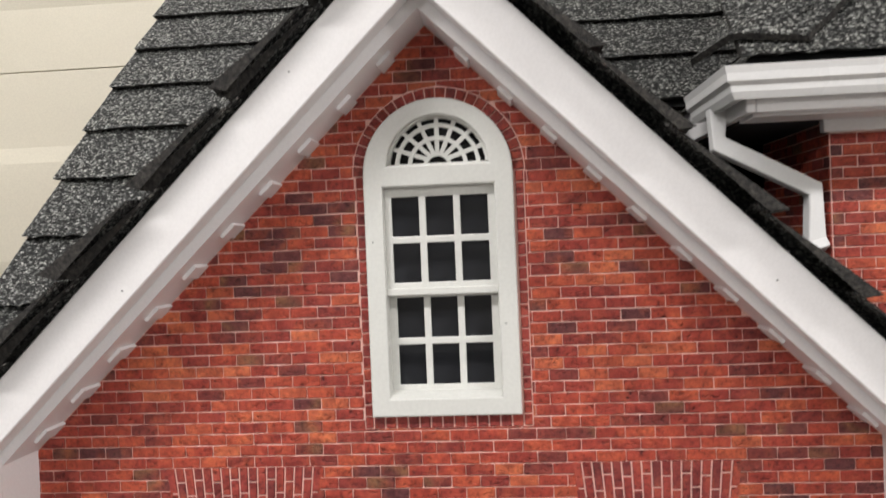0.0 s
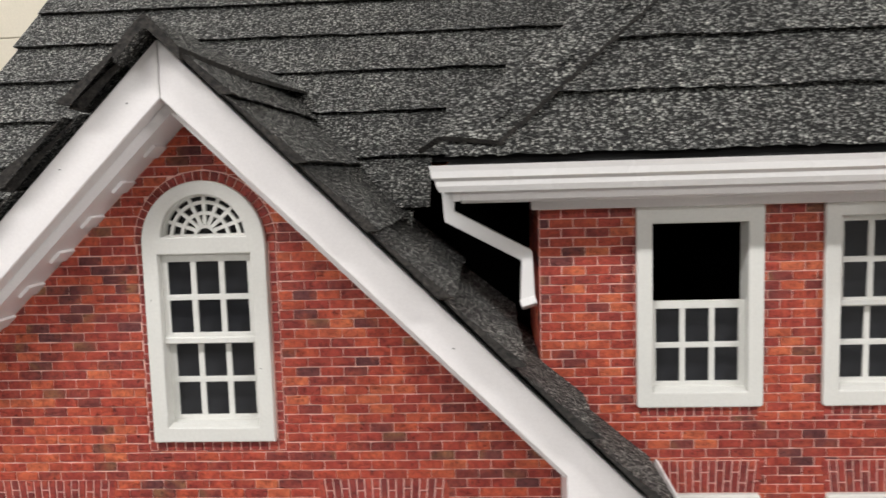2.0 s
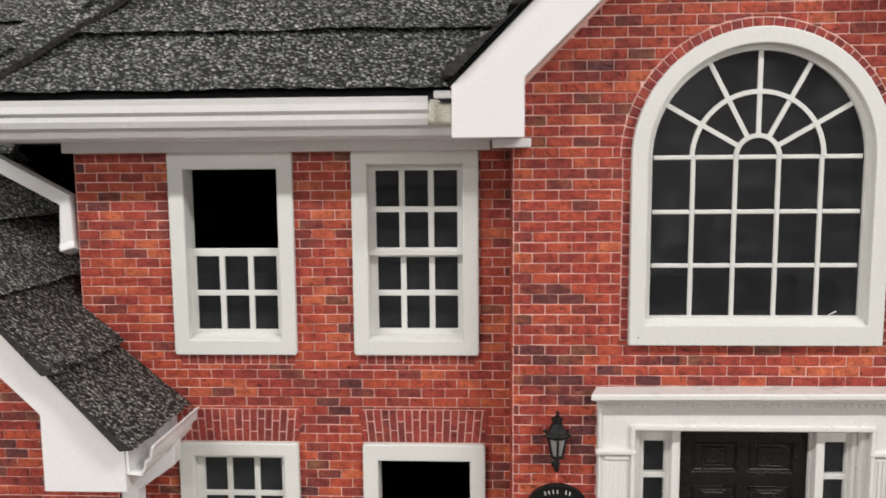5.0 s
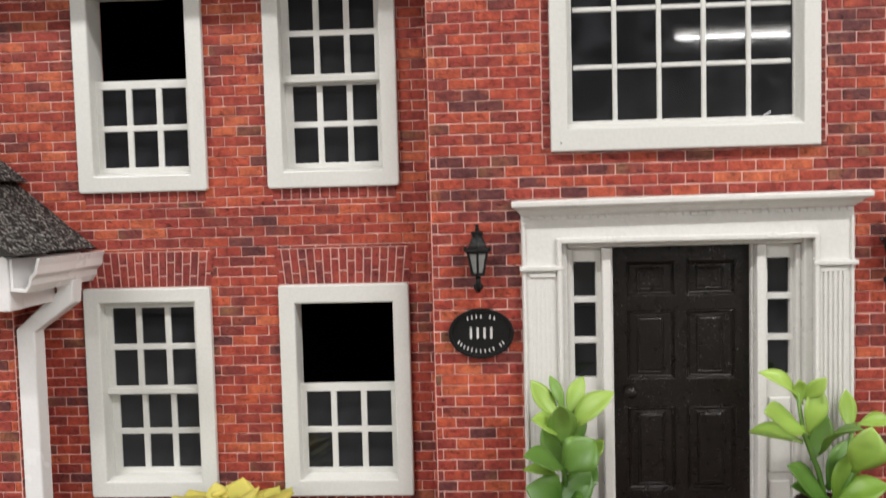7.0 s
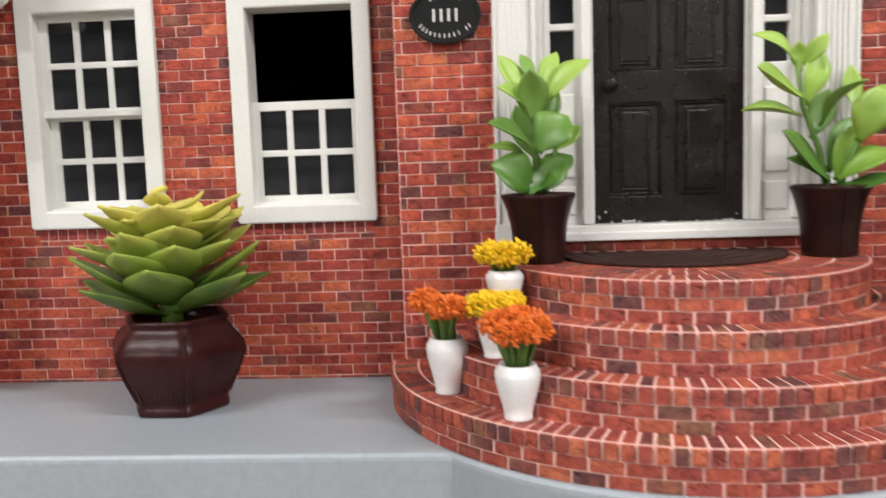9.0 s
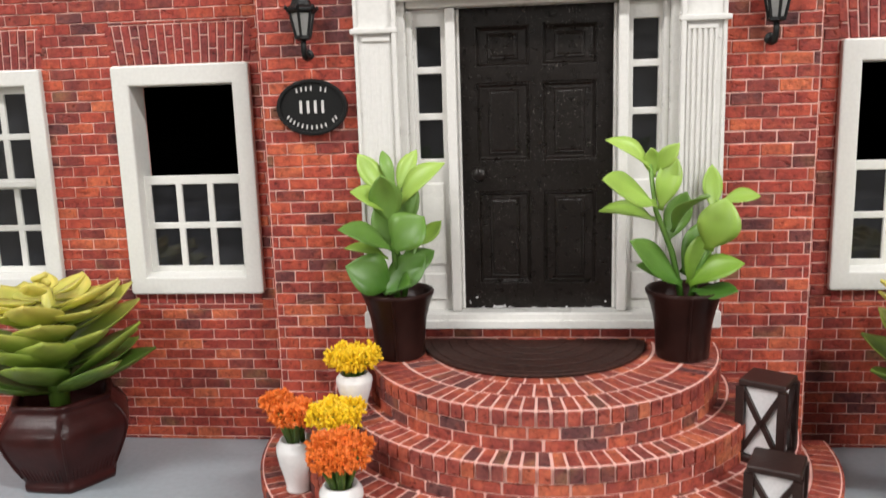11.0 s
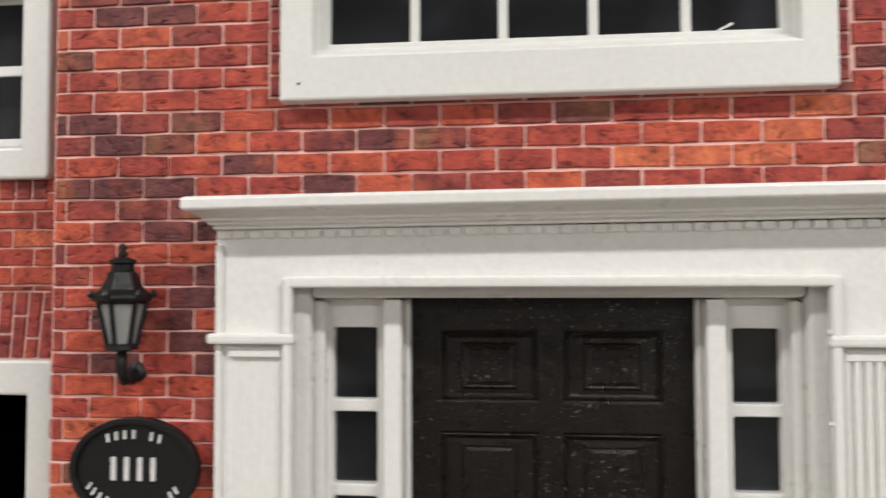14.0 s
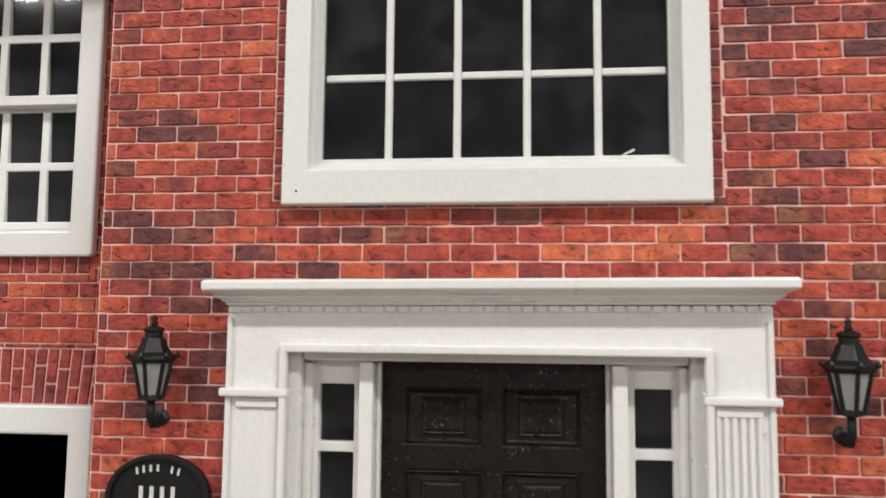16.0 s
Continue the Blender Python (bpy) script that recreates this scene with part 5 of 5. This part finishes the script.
def potted_plant(label, x, y, leaves, stems):
    ob = root("potted_plant", label, "potted plant", pose(x, y, TOP), "potted plants beside the door")
    flared_pot(ob)
    mm = lambda p: Vector(p) * 0.001
    for st in stems:
        part("stem", Shape().tube([mm(p) for p in st], 0.0017, 0.0010, 7), M_LEAF_B, ob, smooth=True)
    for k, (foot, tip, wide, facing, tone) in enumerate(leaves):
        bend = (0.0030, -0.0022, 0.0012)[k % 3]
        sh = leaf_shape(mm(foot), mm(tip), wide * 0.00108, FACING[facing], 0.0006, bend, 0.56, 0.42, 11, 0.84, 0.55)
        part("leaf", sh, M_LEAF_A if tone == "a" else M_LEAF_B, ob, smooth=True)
    return ob


potted_plant("broad-leaved green plastic plant in a dark brown pot", 0.5285, 0.4270, PLANT_A + BACK_A, [[(0, 0, 24), (-1, 0, 54), (0, 0, 74), (0, 1, 88)], [(2, 1, 26), (6, 2, 44), (10, 4, 57)]])
potted_plant("broad-leaved lime green plastic plant in a dark brown pot", 0.6685, 0.4270, PLANT_B + BACK_B, [[(0, 0, 24), (-6, 0, 52), (-14, -1, 72), (-17, 0, 94)], [(2, 0, 24), (6, -4, 44), (10, -8, 56)], [(3, 1, 26), (10, 5, 52), (17, 9, 75)]])


def succulent(label, x, y, turn):
    ob = root("succulent_plant", label, "potted plant", pose(x, y, 0, 0, 0, turn), "large potted succulents")
    # six-sided bulging pot with soft corners, a stepped foot and a rolled rim
    T = math.pi / 6
    prof = [(0.0238, 0.0), (0.0248, 0.0012), (0.0250, 0.0042), (0.0240, 0.0050), (0.0256, 0.0085), (0.0296, 0.0165), (0.0328, 0.0240), (0.0346, 0.0295), (0.0350, 0.0325), (0.0344, 0.0352), (0.0322, 0.0390),
            (0.0288, 0.0428), (0.0268, 0.0446), (0.0262, 0.0460), (0.0272, 0.0474), (0.0272, 0.0488), (0.0256, 0.0494), (0.0240, 0.0488), (0.0232, 0.0460), (0.0220, 0.0400)]
    n = 48
    six = [0.18 + 0.82 * math.cos(math.pi / 6) / math.cos((2 * math.pi * i / n) % (math.pi / 3) - math.pi / 6) for i in range(n)]
    rows = [[(r * 1.03 * q * math.cos(T + 2 * math.pi * i / n), r * 1.03 * q * math.sin(T + 2 * math.pi * i / n), z) for i, q in enumerate(six)] for r, z in prof]
    body = Shape().add([p for row in rows for p in row], [(j * n + i, j * n + (i + 1) % n, (j + 1) * n + (i + 1) % n, (j + 1) * n + i) for j in range(len(prof) - 1) for i in range(n)]
                       + [tuple(range(n - 1, -1, -1)), tuple(range((len(prof) - 1) * n, len(prof) * n))])
    pot = part("pot", body, M_POT, ob, "dark brown six-sided printed pot", smooth=True)
    for k in range(6):
        a = T + k * math.pi / 3
        part("seam", Shape().tube([(r * 1.028 * math.cos(a), r * 1.028 * math.sin(a), z) for r, z in prof[4:12]], 0.0006, n=5), M_POT, pot)
        b0 = a + math.pi / 6
        for j in range(11):
            u = (j - 5) * 0.0020
            px, py = [0.0231 * c - u * d for c, d in ((math.cos(b0), math.sin(b0)), (math.sin(b0), -math.cos(b0)))]
            part("ridge", Shape().tube([(px, py, 0.0078), (px * 1.13, py * 1.13, 0.0155)], 0.0006, n=5), M_POT, pot)
        for j in range(7):
            u = (j - 3) * 0.0030
            px, py = [0.0268 * c - u * d for c, d in ((math.cos(b0), math.sin(b0)), (math.sin(b0), -math.cos(b0)))]
            part("boss", Shape().lathe([(0.0002, -0.0014), (0.0011, -0.0004), (0.0011, 0.0006), (0.0002, 0.0014)], 7, (px * 1.045, py * 1.045, 0.0375)), M_POT, pot, smooth=True)
    part("stem", Shape().lathe([(0.0052, 0.038), (0.0055, 0.052), (0.0068, 0.058), (0.0050, 0.090), (0.002, 0.108)], 12, (-0.002, 0, 0)), M_SUCC, ob, smooth=True)
    rs = random.Random(11)
    layers = [(5, 0.060, 18, 0.051, 0.0330), (5, 0.066, 27, 0.050, 0.0330), (5, 0.073, 30, 0.049, 0.0320), (5, 0.081, 28, 0.047, 0.0310), (5, 0.090, 24, 0.045, 0.0300),
              (5, 0.098, 20, 0.042, 0.0280), (5, 0.105, 17, 0.038, 0.0250), (5, 0.111, 12, 0.029, 0.0200), (3, 0.1145, 24, 0.017, 0.0130)]
    for li, (n, z, el, L, w) in enumerate(layers):
        for k in range(n):
            az = 2 * math.pi * (k + 0.5 * (li % 2) + rs.uniform(-0.3, 0.3)) / n
            e = radians(el + rs.uniform(-9, 9))
            z = z + rs.uniform(-0.0015, 0.0015)
            l2 = L * rs.uniform(0.86, 1.08)
            r0 = 0.005
            zb = z - 0.010
            d = Vector((math.cos(az) * math.cos(e), math.sin(az) * math.cos(e), math.sin(e)))
            base = Vector((math.cos(az) * r0 - 0.035 * zb, math.sin(az) * r0, zb))
            face = Vector((-math.cos(az) * math.sin(e), -math.sin(az) * math.sin(e), math.cos(e)))
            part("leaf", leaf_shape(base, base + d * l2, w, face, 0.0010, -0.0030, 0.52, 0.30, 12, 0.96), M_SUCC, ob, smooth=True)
    curl = [(-0.0042 + 0.0034 * math.cos(a), 0.0034 * math.sin(a), 0.1095 + 0.0010 * a) for a in [radians(25 * j) for j in range(14)]]
    part("bud", Shape().tube(curl, 0.0016, n=7), M_SUCC, ob, "curled yellow bud", smooth=True)
    return ob


succulent("yellow-green succulent in a dark brown faceted pot on grey board", 0.3395, 0.4330, 28)
succulent("yellow-green succulent in a dark brown faceted pot past the steps", 0.8030, 0.4290, 40)

# ---- vases with flowers ----
rv = random.Random(5)


def vase(label, x, y, level, r, h, spread, high, mat, centre=0.0, lobes=0):
    z = level * RISE + 0.0005
    ob = root("flower_vase", label, "flower vase", pose(x, y, z), "flower vases on the steps")
    prof = [(0.62, 0), (0.64, 0.03), (0.60, 0.06), (0.70, 0.25), (0.90, 0.55), (1.0, 0.78), (0.98, 0.88), (0.84, 0.96), (0.80, 1.0), (0.70, 1.0), (0.66, 0.9)]
    part("vase", Shape().lathe([(r * a, h * b) for a, b in prof], 28), M_VASE, ob, "glossy white ceramic vase", smooth=True)
    n = 24
    for k in range(n):
        a = 2 * math.pi * k * 0.382 + rv.uniform(-0.2, 0.2)
        if lobes:
            a = 2 * math.pi * (k % lobes) / lobes + 0.5 + rv.uniform(-0.45, 0.45)
        q = spread * (rv.uniform(0.55, 1.0) if k % 3 else rv.uniform(0.0, 0.4))
        zt = h + high * (0.72 + 0.28 * (q / spread)) * rv.uniform(0.88, 1.05) if centre == 0 else h + high * (1.0 - 0.22 * (q / spread) ** 2) * rv.uniform(0.93, 1.03)
        p = (q * math.cos(a), q * math.sin(a), zt)
        stem = part("stem", Shape().tube([(0.35 * r * math.cos(a), 0.35 * r * math.sin(a), h * 0.9), (p[0] * 0.62, p[1] * 0.62, h + (zt - h) * 0.35), (p[0], p[1], zt)], 0.0012, 0.0010, 6), M_STEM, ob, smooth=True)
        s = Shape()
        for j in range(90):
            u, v = rv.uniform(0, 2 * math.pi), rv.uniform(-0.85, 1)
            q2 = math.sqrt(1 - v * v)
            R = rv.uniform(0.0028, 0.0054)
            out = Vector((q2 * math.cos(u), q2 * math.sin(u), v))
            side = (out.cross(Vector((rv.uniform(-1, 1), rv.uniform(-1, 1), 0.3)))).normalized()
            other = out.cross(side)
            c = Vector(p) + out * R - Vector((0, 0, 0.0008))
            w = rv.uniform(0.0007, 0.0013)
            s.add([c - out * 0.0012, c + side * w, c + other * w * 0.6, c - side * w, c - other * w * 0.6, c + out * 0.0013 + side * rv.uniform(-0.0006, 0.0006)],
                  [(0, 2, 1), (0, 3, 2), (0, 4, 3), (0, 1, 4), (5, 1, 2), (5, 2, 3), (5, 3, 4), (5, 4, 1)])
        part("blossom", s, mat, stem)
    return ob


vase("white vase of orange flowers on the lowest step", 0.4835, 0.3875, 1, 0.0096, 0.0255, 0.0140, 0.0180, M_ORANGE, 0.0, 3)
vase("white vase of dense orange flowers on the lowest step", 0.5140, 0.3490, 1, 0.0094, 0.0225, 0.0128, 0.0190, M_ORANGE, 1.0)
vase("white vase of yellow flowers on the second step", 0.5050, 0.3800, 2, 0.0076, 0.0180, 0.0108, 0.0068, M_YELLOW)
vase("white vase of yellow flowers on the third step", 0.5105, 0.3985, 3, 0.0088, 0.0182, 0.0098, 0.0092, M_YELLOW)

# ---- lanterns ----


def lantern(x, y, level, w, h, turn):
    z = level * RISE + 0.0005
    ob = root("lantern", "dark brown lantern with crossed bars and white panels", "lantern", pose(x, y, z, 0, 0, turn), "lanterns on the steps")
    part("base", Shape().box(-w * 0.58, w * 0.58, -w * 0.58, w * 0.58, 0, 0.0030), M_LANTERN, ob, bevel=0.0006)
    part("top", Shape().box(-w * 0.56, w * 0.56, -w * 0.56, w * 0.56, h - 0.0030, h), M_LANTERN, ob, bevel=0.0006)
    for sx in (-1, 1):
        for sy in (-1, 1):
            part("post", Shape().box(sx * w / 2 - 0.0018, sx * w / 2 + 0.0018, sy * w / 2 - 0.0018, sy * w / 2 + 0.0018, 0.003, h - 0.003), M_LANTERN, ob)
    part("panel", Shape().box(-w / 2 + 0.0015, w / 2 - 0.0015, -w / 2 + 0.0015, w / 2 - 0.0015, 0.0032, h - 0.0032), M_PAPER, ob, "white lantern panels")
    for k in range(4):
        m = pose(0, 0, 0, 0, 0, 90 * k)
        bars = bars_mesh([((-w / 2, 0.003), (0, h * 0.52)), ((w / 2, 0.003), (0, h * 0.52)), ((0, h * 0.48), (-w / 2, h - 0.003)), ((0, h * 0.48), (w / 2, h - 0.003))], 0.0022, -w / 2 - 0.0006, -w / 2 + 0.0016)
        part("cross_bar", bars, M_LANTERN, ob).matrix_basis = m


lantern(0.6985, 0.3905, 2, 0.0176, 0.0380, -33)
lantern(0.6915, 0.3525, 1, 0.0180, 0.0345, -25)

# ---- bricks ----
BL, BH, JOINT = 0.0155, 0.0062, 0.00068


def area(poly):
    return abs(sum(a[0] * b[1] - b[0] * a[1] for a, b in zip(poly, poly[1:] + poly[:1]))) / 2


def clip(poly, a, b, c):
    """What of the outline lies where a x + b z <= c."""
    out = []
    for p, q in zip(poly, poly[1:] + poly[:1]):
        dp, dq = a * p[0] + b * p[1] - c, a * q[0] + b * q[1] - c
        if dp <= 0:
            out.append(p)
        if dp * dq < 0:
            t = dp / (dp - dq)
            out.append((p[0] + (q[0] - p[0]) * t, p[1] + (q[1] - p[1]) * t))
    return out


def minus(poly, x0, x1, z0, z1):
    """The outline less a rectangle, in up to four pieces."""
    if min(p[0] for p in poly) >= x1 or max(p[0] for p in poly) <= x0 or min(p[1] for p in poly) >= z1 or max(p[1] for p in poly) <= z0:
        return [poly]
    mid = clip(clip(poly, -1, 0, -x0), 1, 0, x1)
    parts = [clip(poly, 1, 0, x0), clip(poly, -1, 0, -x1)]
    if len(mid) > 2:
        parts += [clip(mid, 0, 1, z0), clip(mid, 0, -1, -z1)]
    return [p for p in parts if len(p) > 2 and area(p) > 2.0e-6]


FRONT = lambda y: (lambda u, w, d: (u, y - d, w))
LEFT = lambda x: (lambda u, w, d: (x - d, u, w))
RIGHT = lambda x: (lambda u, w, d: (x + d, u, w))
PROUD = 0.00062


def brick_piece(shape, poly, put, proud=PROUD):
    cx, cz = sum(p[0] for p in poly) / len(poly), sum(p[1] for p in poly) / len(poly)
    k = len(poly)
    c = 0.00028
    inn = [(x - math.copysign(min(c, abs(x - cx)), x - cx), z - math.copysign(min(c, abs(z - cz)), z - cz)) for x, z in poly]
    shape.add([put(x, z, -0.0006) for x, z in poly] + [put(x, z, proud * 0.5) for x, z in poly] + [put(x, z, proud) for x, z in inn],
              [(i, (i + 1) % k, k + (i + 1) % k, k + i) for i in range(k)] + [(k + i, k + (i + 1) % k, 2 * k + (i + 1) % k, 2 * k + i) for i in range(k)] + [tuple(range(2 * k, 3 * k))])


hw, hh = (BL - JOINT) / 2, (BH - JOINT) / 2
rq = random.Random(17)


def uneven(poly, by=0.00022):
    """The outline with worn corners and sides a little out of line."""
    out = []
    for p, q, r in zip(poly[-1:] + poly[:-1], poly, poly[1:] + poly[:1]):
        for a, far in ((p, 0.00050), (r, 0.00050)):
            d = math.dist(a, q)
            k = min(far * rq.uniform(0.25, 1.0) / d, 0.3)
            out.append((q[0] + (a[0] - q[0]) * k + rq.uniform(-by, by) * 0.5, q[1] + (a[1] - q[1]) * k + rq.uniform(-by, by) * 0.5))
        m = rq.uniform(0.4, 0.6)
        if math.dist(q, r) > 0.009:
            out.append((q[0] + (r[0] - q[0]) * m + rq.uniform(-by, by) * 0.5, q[1] + (r[1] - q[1]) * m + rq.uniform(-by, by)))
    return out


BRICK = []
for k in range(24):
    whole = Shape()
    brick_piece(whole, uneven(rect(-hw, hw, -hh, hh)), FRONT(0), PROUD * rq.uniform(0.7, 1.35))
    BRICK.append(whole.mesh("brick", M_BRICK1))


def lay(wall, put, x0, x1, z0, z1, cuts=(), holes=(), discs=(), pick=None, line=0.0, rise=BH, joint=0.0, long=BL, seam=(-1.0, 0.0), extra=()):
    """Running bond over x0..x1, z0..z1. line: the height of a bed joint; joint: where the even courses have an upright joint; seam: below this
    height the courses are shifted along; cuts: half-planes kept; holes: rectangles; discs: round heads left free; pick: where bricks are single parts."""
    rest = Shape()
    singles = 0
    for r in range(int(math.floor((z0 - line) / rise)), int(math.ceil((z1 - line) / rise)) + 1):
        zc = line + rise * (r + 0.5)
        at = joint + (long / 2 if r % 2 else 0) + long / 2 + (seam[1] if zc < seam[0] else 0.0)
        first = int(math.floor((x0 - at) / long))
        for i in range(first, first + int((x1 - x0) / long) + 3):
            xc = at + long * i
            full = rect(xc - hw, xc + hw, zc - hh, zc + hh)
            poly = full
            for a, b, rr in discs:
                d = math.hypot(xc - a, zc - b)
                if zc > b and d < rr + BL and len(poly) > 2:
                    ux, uz = (xc - a) / d, (zc - b) / d
                    poly = clip(poly, -ux, -uz, -(ux * a + uz * b + rr))
            if len(poly) < 3:
                continue
            for a, b, c in ((-1, 0, -x0), (1, 0, x1), (0, 1, z1), (0, -1, -z0), *cuts):
                poly = clip(poly, a, b, c) if len(poly) > 2 else []
            if len(poly) < 3 or area(poly) < 4e-6:
                continue
            pieces = [poly]
            for h in holes:
                pieces = [q for p in pieces for q in minus(p, *h)]
            if len(pieces) == 1 and pieces[0] is poly and area(poly) > 0.999 * area(full) and pick and singles < 300 and pick(xc, zc):
                ob = new("brick", rq.choice(BRICK))
                ob.parent, ob.location = wall, put(xc, zc, 0)
                singles += 1
                continue
            for p in pieces:
                brick_piece(rest, uneven(p) if area(p) > 0.6 * area(full) else p, put, PROUD * rq.uniform(0.7, 1.35))
    part("brick_facing", rest, M_BRICKS, wall, kind="stuff")
    if extra:
        dressed = Shape()
        for p in extra:
            brick_piece(dressed, p, put, PROUD + 0.0002)
        part("dressed_bricks", dressed, M_DRESSED, wall, "even dark red bricks over and under the windows", kind="stuff")


def lintel(cx, z0, half=0.0412, high=0.0215, n=17):
    """A flat arch of splayed bricks over an opening."""
    out = []
    for i in range(n):
        g = 0.00045
        b0, b1 = cx - half + 2 * half * i / n + g, cx - half + 2 * half * (i + 1) / n - g
        k = 1.06
        t0, t1 = cx + (b0 - cx) * k, cx + (b1 - cx) * k
        m = (0.36, 0.64, 0.30, 0.70)[i % 4]
        lerp = lambda a, b, s: a + (b - a) * s
        za, zb = z0 + high * m - g, z0 + high * m + g
        out.append([(b0, z0), (b1, z0), (lerp(b1, t1, m), za), (lerp(b0, t0, m), za)])
        out.append([(lerp(b0, t0, m), zb), (lerp(b1, t1, m), zb), (t1, z0 + high), (t0, z0 + high)])
    return out


def sill_row(cx, z, half, n, high=0.0080):
    g = 0.00045
    return [rect(cx - half + 2 * half * i / n + g, cx - half + 2 * half * (i + 1) / n - g, z - high, z) for i in range(n)]


def side_rows(x, z0, z1, wide):
    """A narrow upright border of header bricks beside a round-headed window."""
    n = int((z1 - z0) / BH)
    return [rect(x + 0.0004, x + wide - 0.0004, z0 + (z1 - z0) * i / n + 0.0004, z0 + (z1 - z0) * (i + 1) / n - 0.0004) for i in range(n)]


def ring_rows(cx, cz, r, wide, n):
    out = []
    for i in range(n):
        a0, a1 = math.pi * (i + 0.07) / n, math.pi * (i + 0.93) / n
        out.append([(cx + q * math.cos(a), cz + q * math.sin(a)) for q, a in ((r, a1), (r, a0), (r + wide, a0), (r + wide, a1))])
    return out


def win_hole(cx, z):
    return (cx - WIN + 0.0015, cx + WIN - 0.0015, z - 0.0082, z + WIN_H - 0.0015)


LZ0 = L_Z + WIN_H + 0.0015
lint_hole = lambda cx: (cx - 0.0405, cx + 0.0405, LZ0 - 0.0010, LZ0 + 0.0222)
H_MAIN = [win_hole(MAIN_X["u1"], U_Z), win_hole(MAIN_X["u2"], U_Z), win_hole(MAIN_X["l1"], L_Z), win_hole(MAIN_X["l2"], L_Z), lint_hole(MAIN_X["l1"]), lint_hole(MAIN_X["l2"])]
X_MAIN = [p for k in ("l1", "l2") for p in lintel(MAIN_X[k], LZ0)] + [p for k, z in (("u1", U_Z), ("u2", U_Z), ("l1", L_Z), ("l2", L_Z)) for p in sill_row(MAIN_X[k], z + 0.0006, WIN - 0.001, 13)]
BOND_MAIN = dict(line=0.23034, rise=0.00618, joint=0.3831)
lay(wall_main, FRONT(Y_MAIN), 0.1755, 0.4570, 0.0, 0.4285, [], H_MAIN, (), lambda x, z: 0.235 < x < 0.456 and 0.10 < z < 0.40, **BOND_MAIN, extra=X_MAIN)
H_BAY = [(0.5206, 0.6774, 0.3012, 0.4100), (0.5095, 0.6885, 0.0808, 0.2725)]
X_BAY = side_rows(0.5210, 0.3015, 0.410, 0.0050) + side_rows(0.6720, 0.3015, 0.410, 0.0050) + ring_rows(0.599, 0.410, 0.0728, 0.0060, 40)
lay(wall_bay, FRONT(Y_BAY), 0.4575, 0.7350, 0.0, 0.60, [(1, 1, 0.588 + CX), (-1, 1, 0.588 - CX)], H_BAY, [(0.599, 0.410, 0.0796)], lambda x, z: 0.16 < z < 0.345, line=0.2921, rise=0.00623, joint=0.4918, seam=(0.167, 0.0077), extra=X_BAY)
H_WING = [(-0.0810, 0.0090, 0.2667, 0.4022), win_hole(0.0695, L_Z), win_hole(-0.149, L_Z), lint_hole(0.0715), lint_hole(-0.149)]
X_WING = lintel(0.0715, LZ0 + 0.0005) + lintel(-0.149, LZ0 + 0.0005) + side_rows(-0.0808, 0.2670, 0.4018, 0.0048) + side_rows(0.0040, 0.2670, 0.4018, 0.0048) + ring_rows(-0.0364, 0.4018, 0.0392, 0.0062, 24) + sill_row(-0.036, 0.2750, 0.0400, 13) + sill_row(0.0695, L_Z + 0.0006, WIN - 0.001, 13) + sill_row(-0.149, L_Z + 0.0006, WIN - 0.001, 13)
lay(wall_wing, FRONT(Y_WING), -0.2845, 0.2055, 0.0, 0.50, [(PITCH, 1, 0.480 + PITCH * APEX), (-PITCH, 1, 0.480 - PITCH * APEX)], H_WING, [(-0.0364, 0.4018, 0.0460)],
    lambda x, z: -0.13 < x < 0.06 and z > 0.255, line=0.38895, rise=0.00617, joint=0.0180, long=0.0153, extra=X_WING)
lay(wall_far, FRONT(Y_MAIN), 0.7360, 1.0195, 0.0, 0.4285, [], [win_hole(MAIN_X["ru"], U_Z), win_hole(MAIN_X["rl"], L_Z), lint_hole(MAIN_X["rl"])], (), None, **BOND_MAIN, extra=lintel(MAIN_X["rl"], LZ0) + sill_row(MAIN_X["rl"], L_Z + 0.0006, WIN - 0.001, 13) + sill_row(MAIN_X["ru"], U_Z + 0.0006, WIN - 0.001, 13))
lay(ret_l, LEFT(0.457), 0.4522, 0.4838, 0.0, 0.43, line=0.2921, rise=0.00623, joint=0.460)
lay(ret_r, RIGHT(0.7355), 0.4522, 0.4838, 0.0, 0.43, line=0.2921, rise=0.00623, joint=0.463)
lay(ret_w, RIGHT(0.206), 0.4562, 0.4838, 0.0, 0.24, line=0.23034, rise=0.00618, joint=0.4600)
lay(ret_m, LEFT(0.175), 0.4845, 0.6600, 0.2700, 0.4220, **{**BOND_MAIN, "joint": 0.4840})
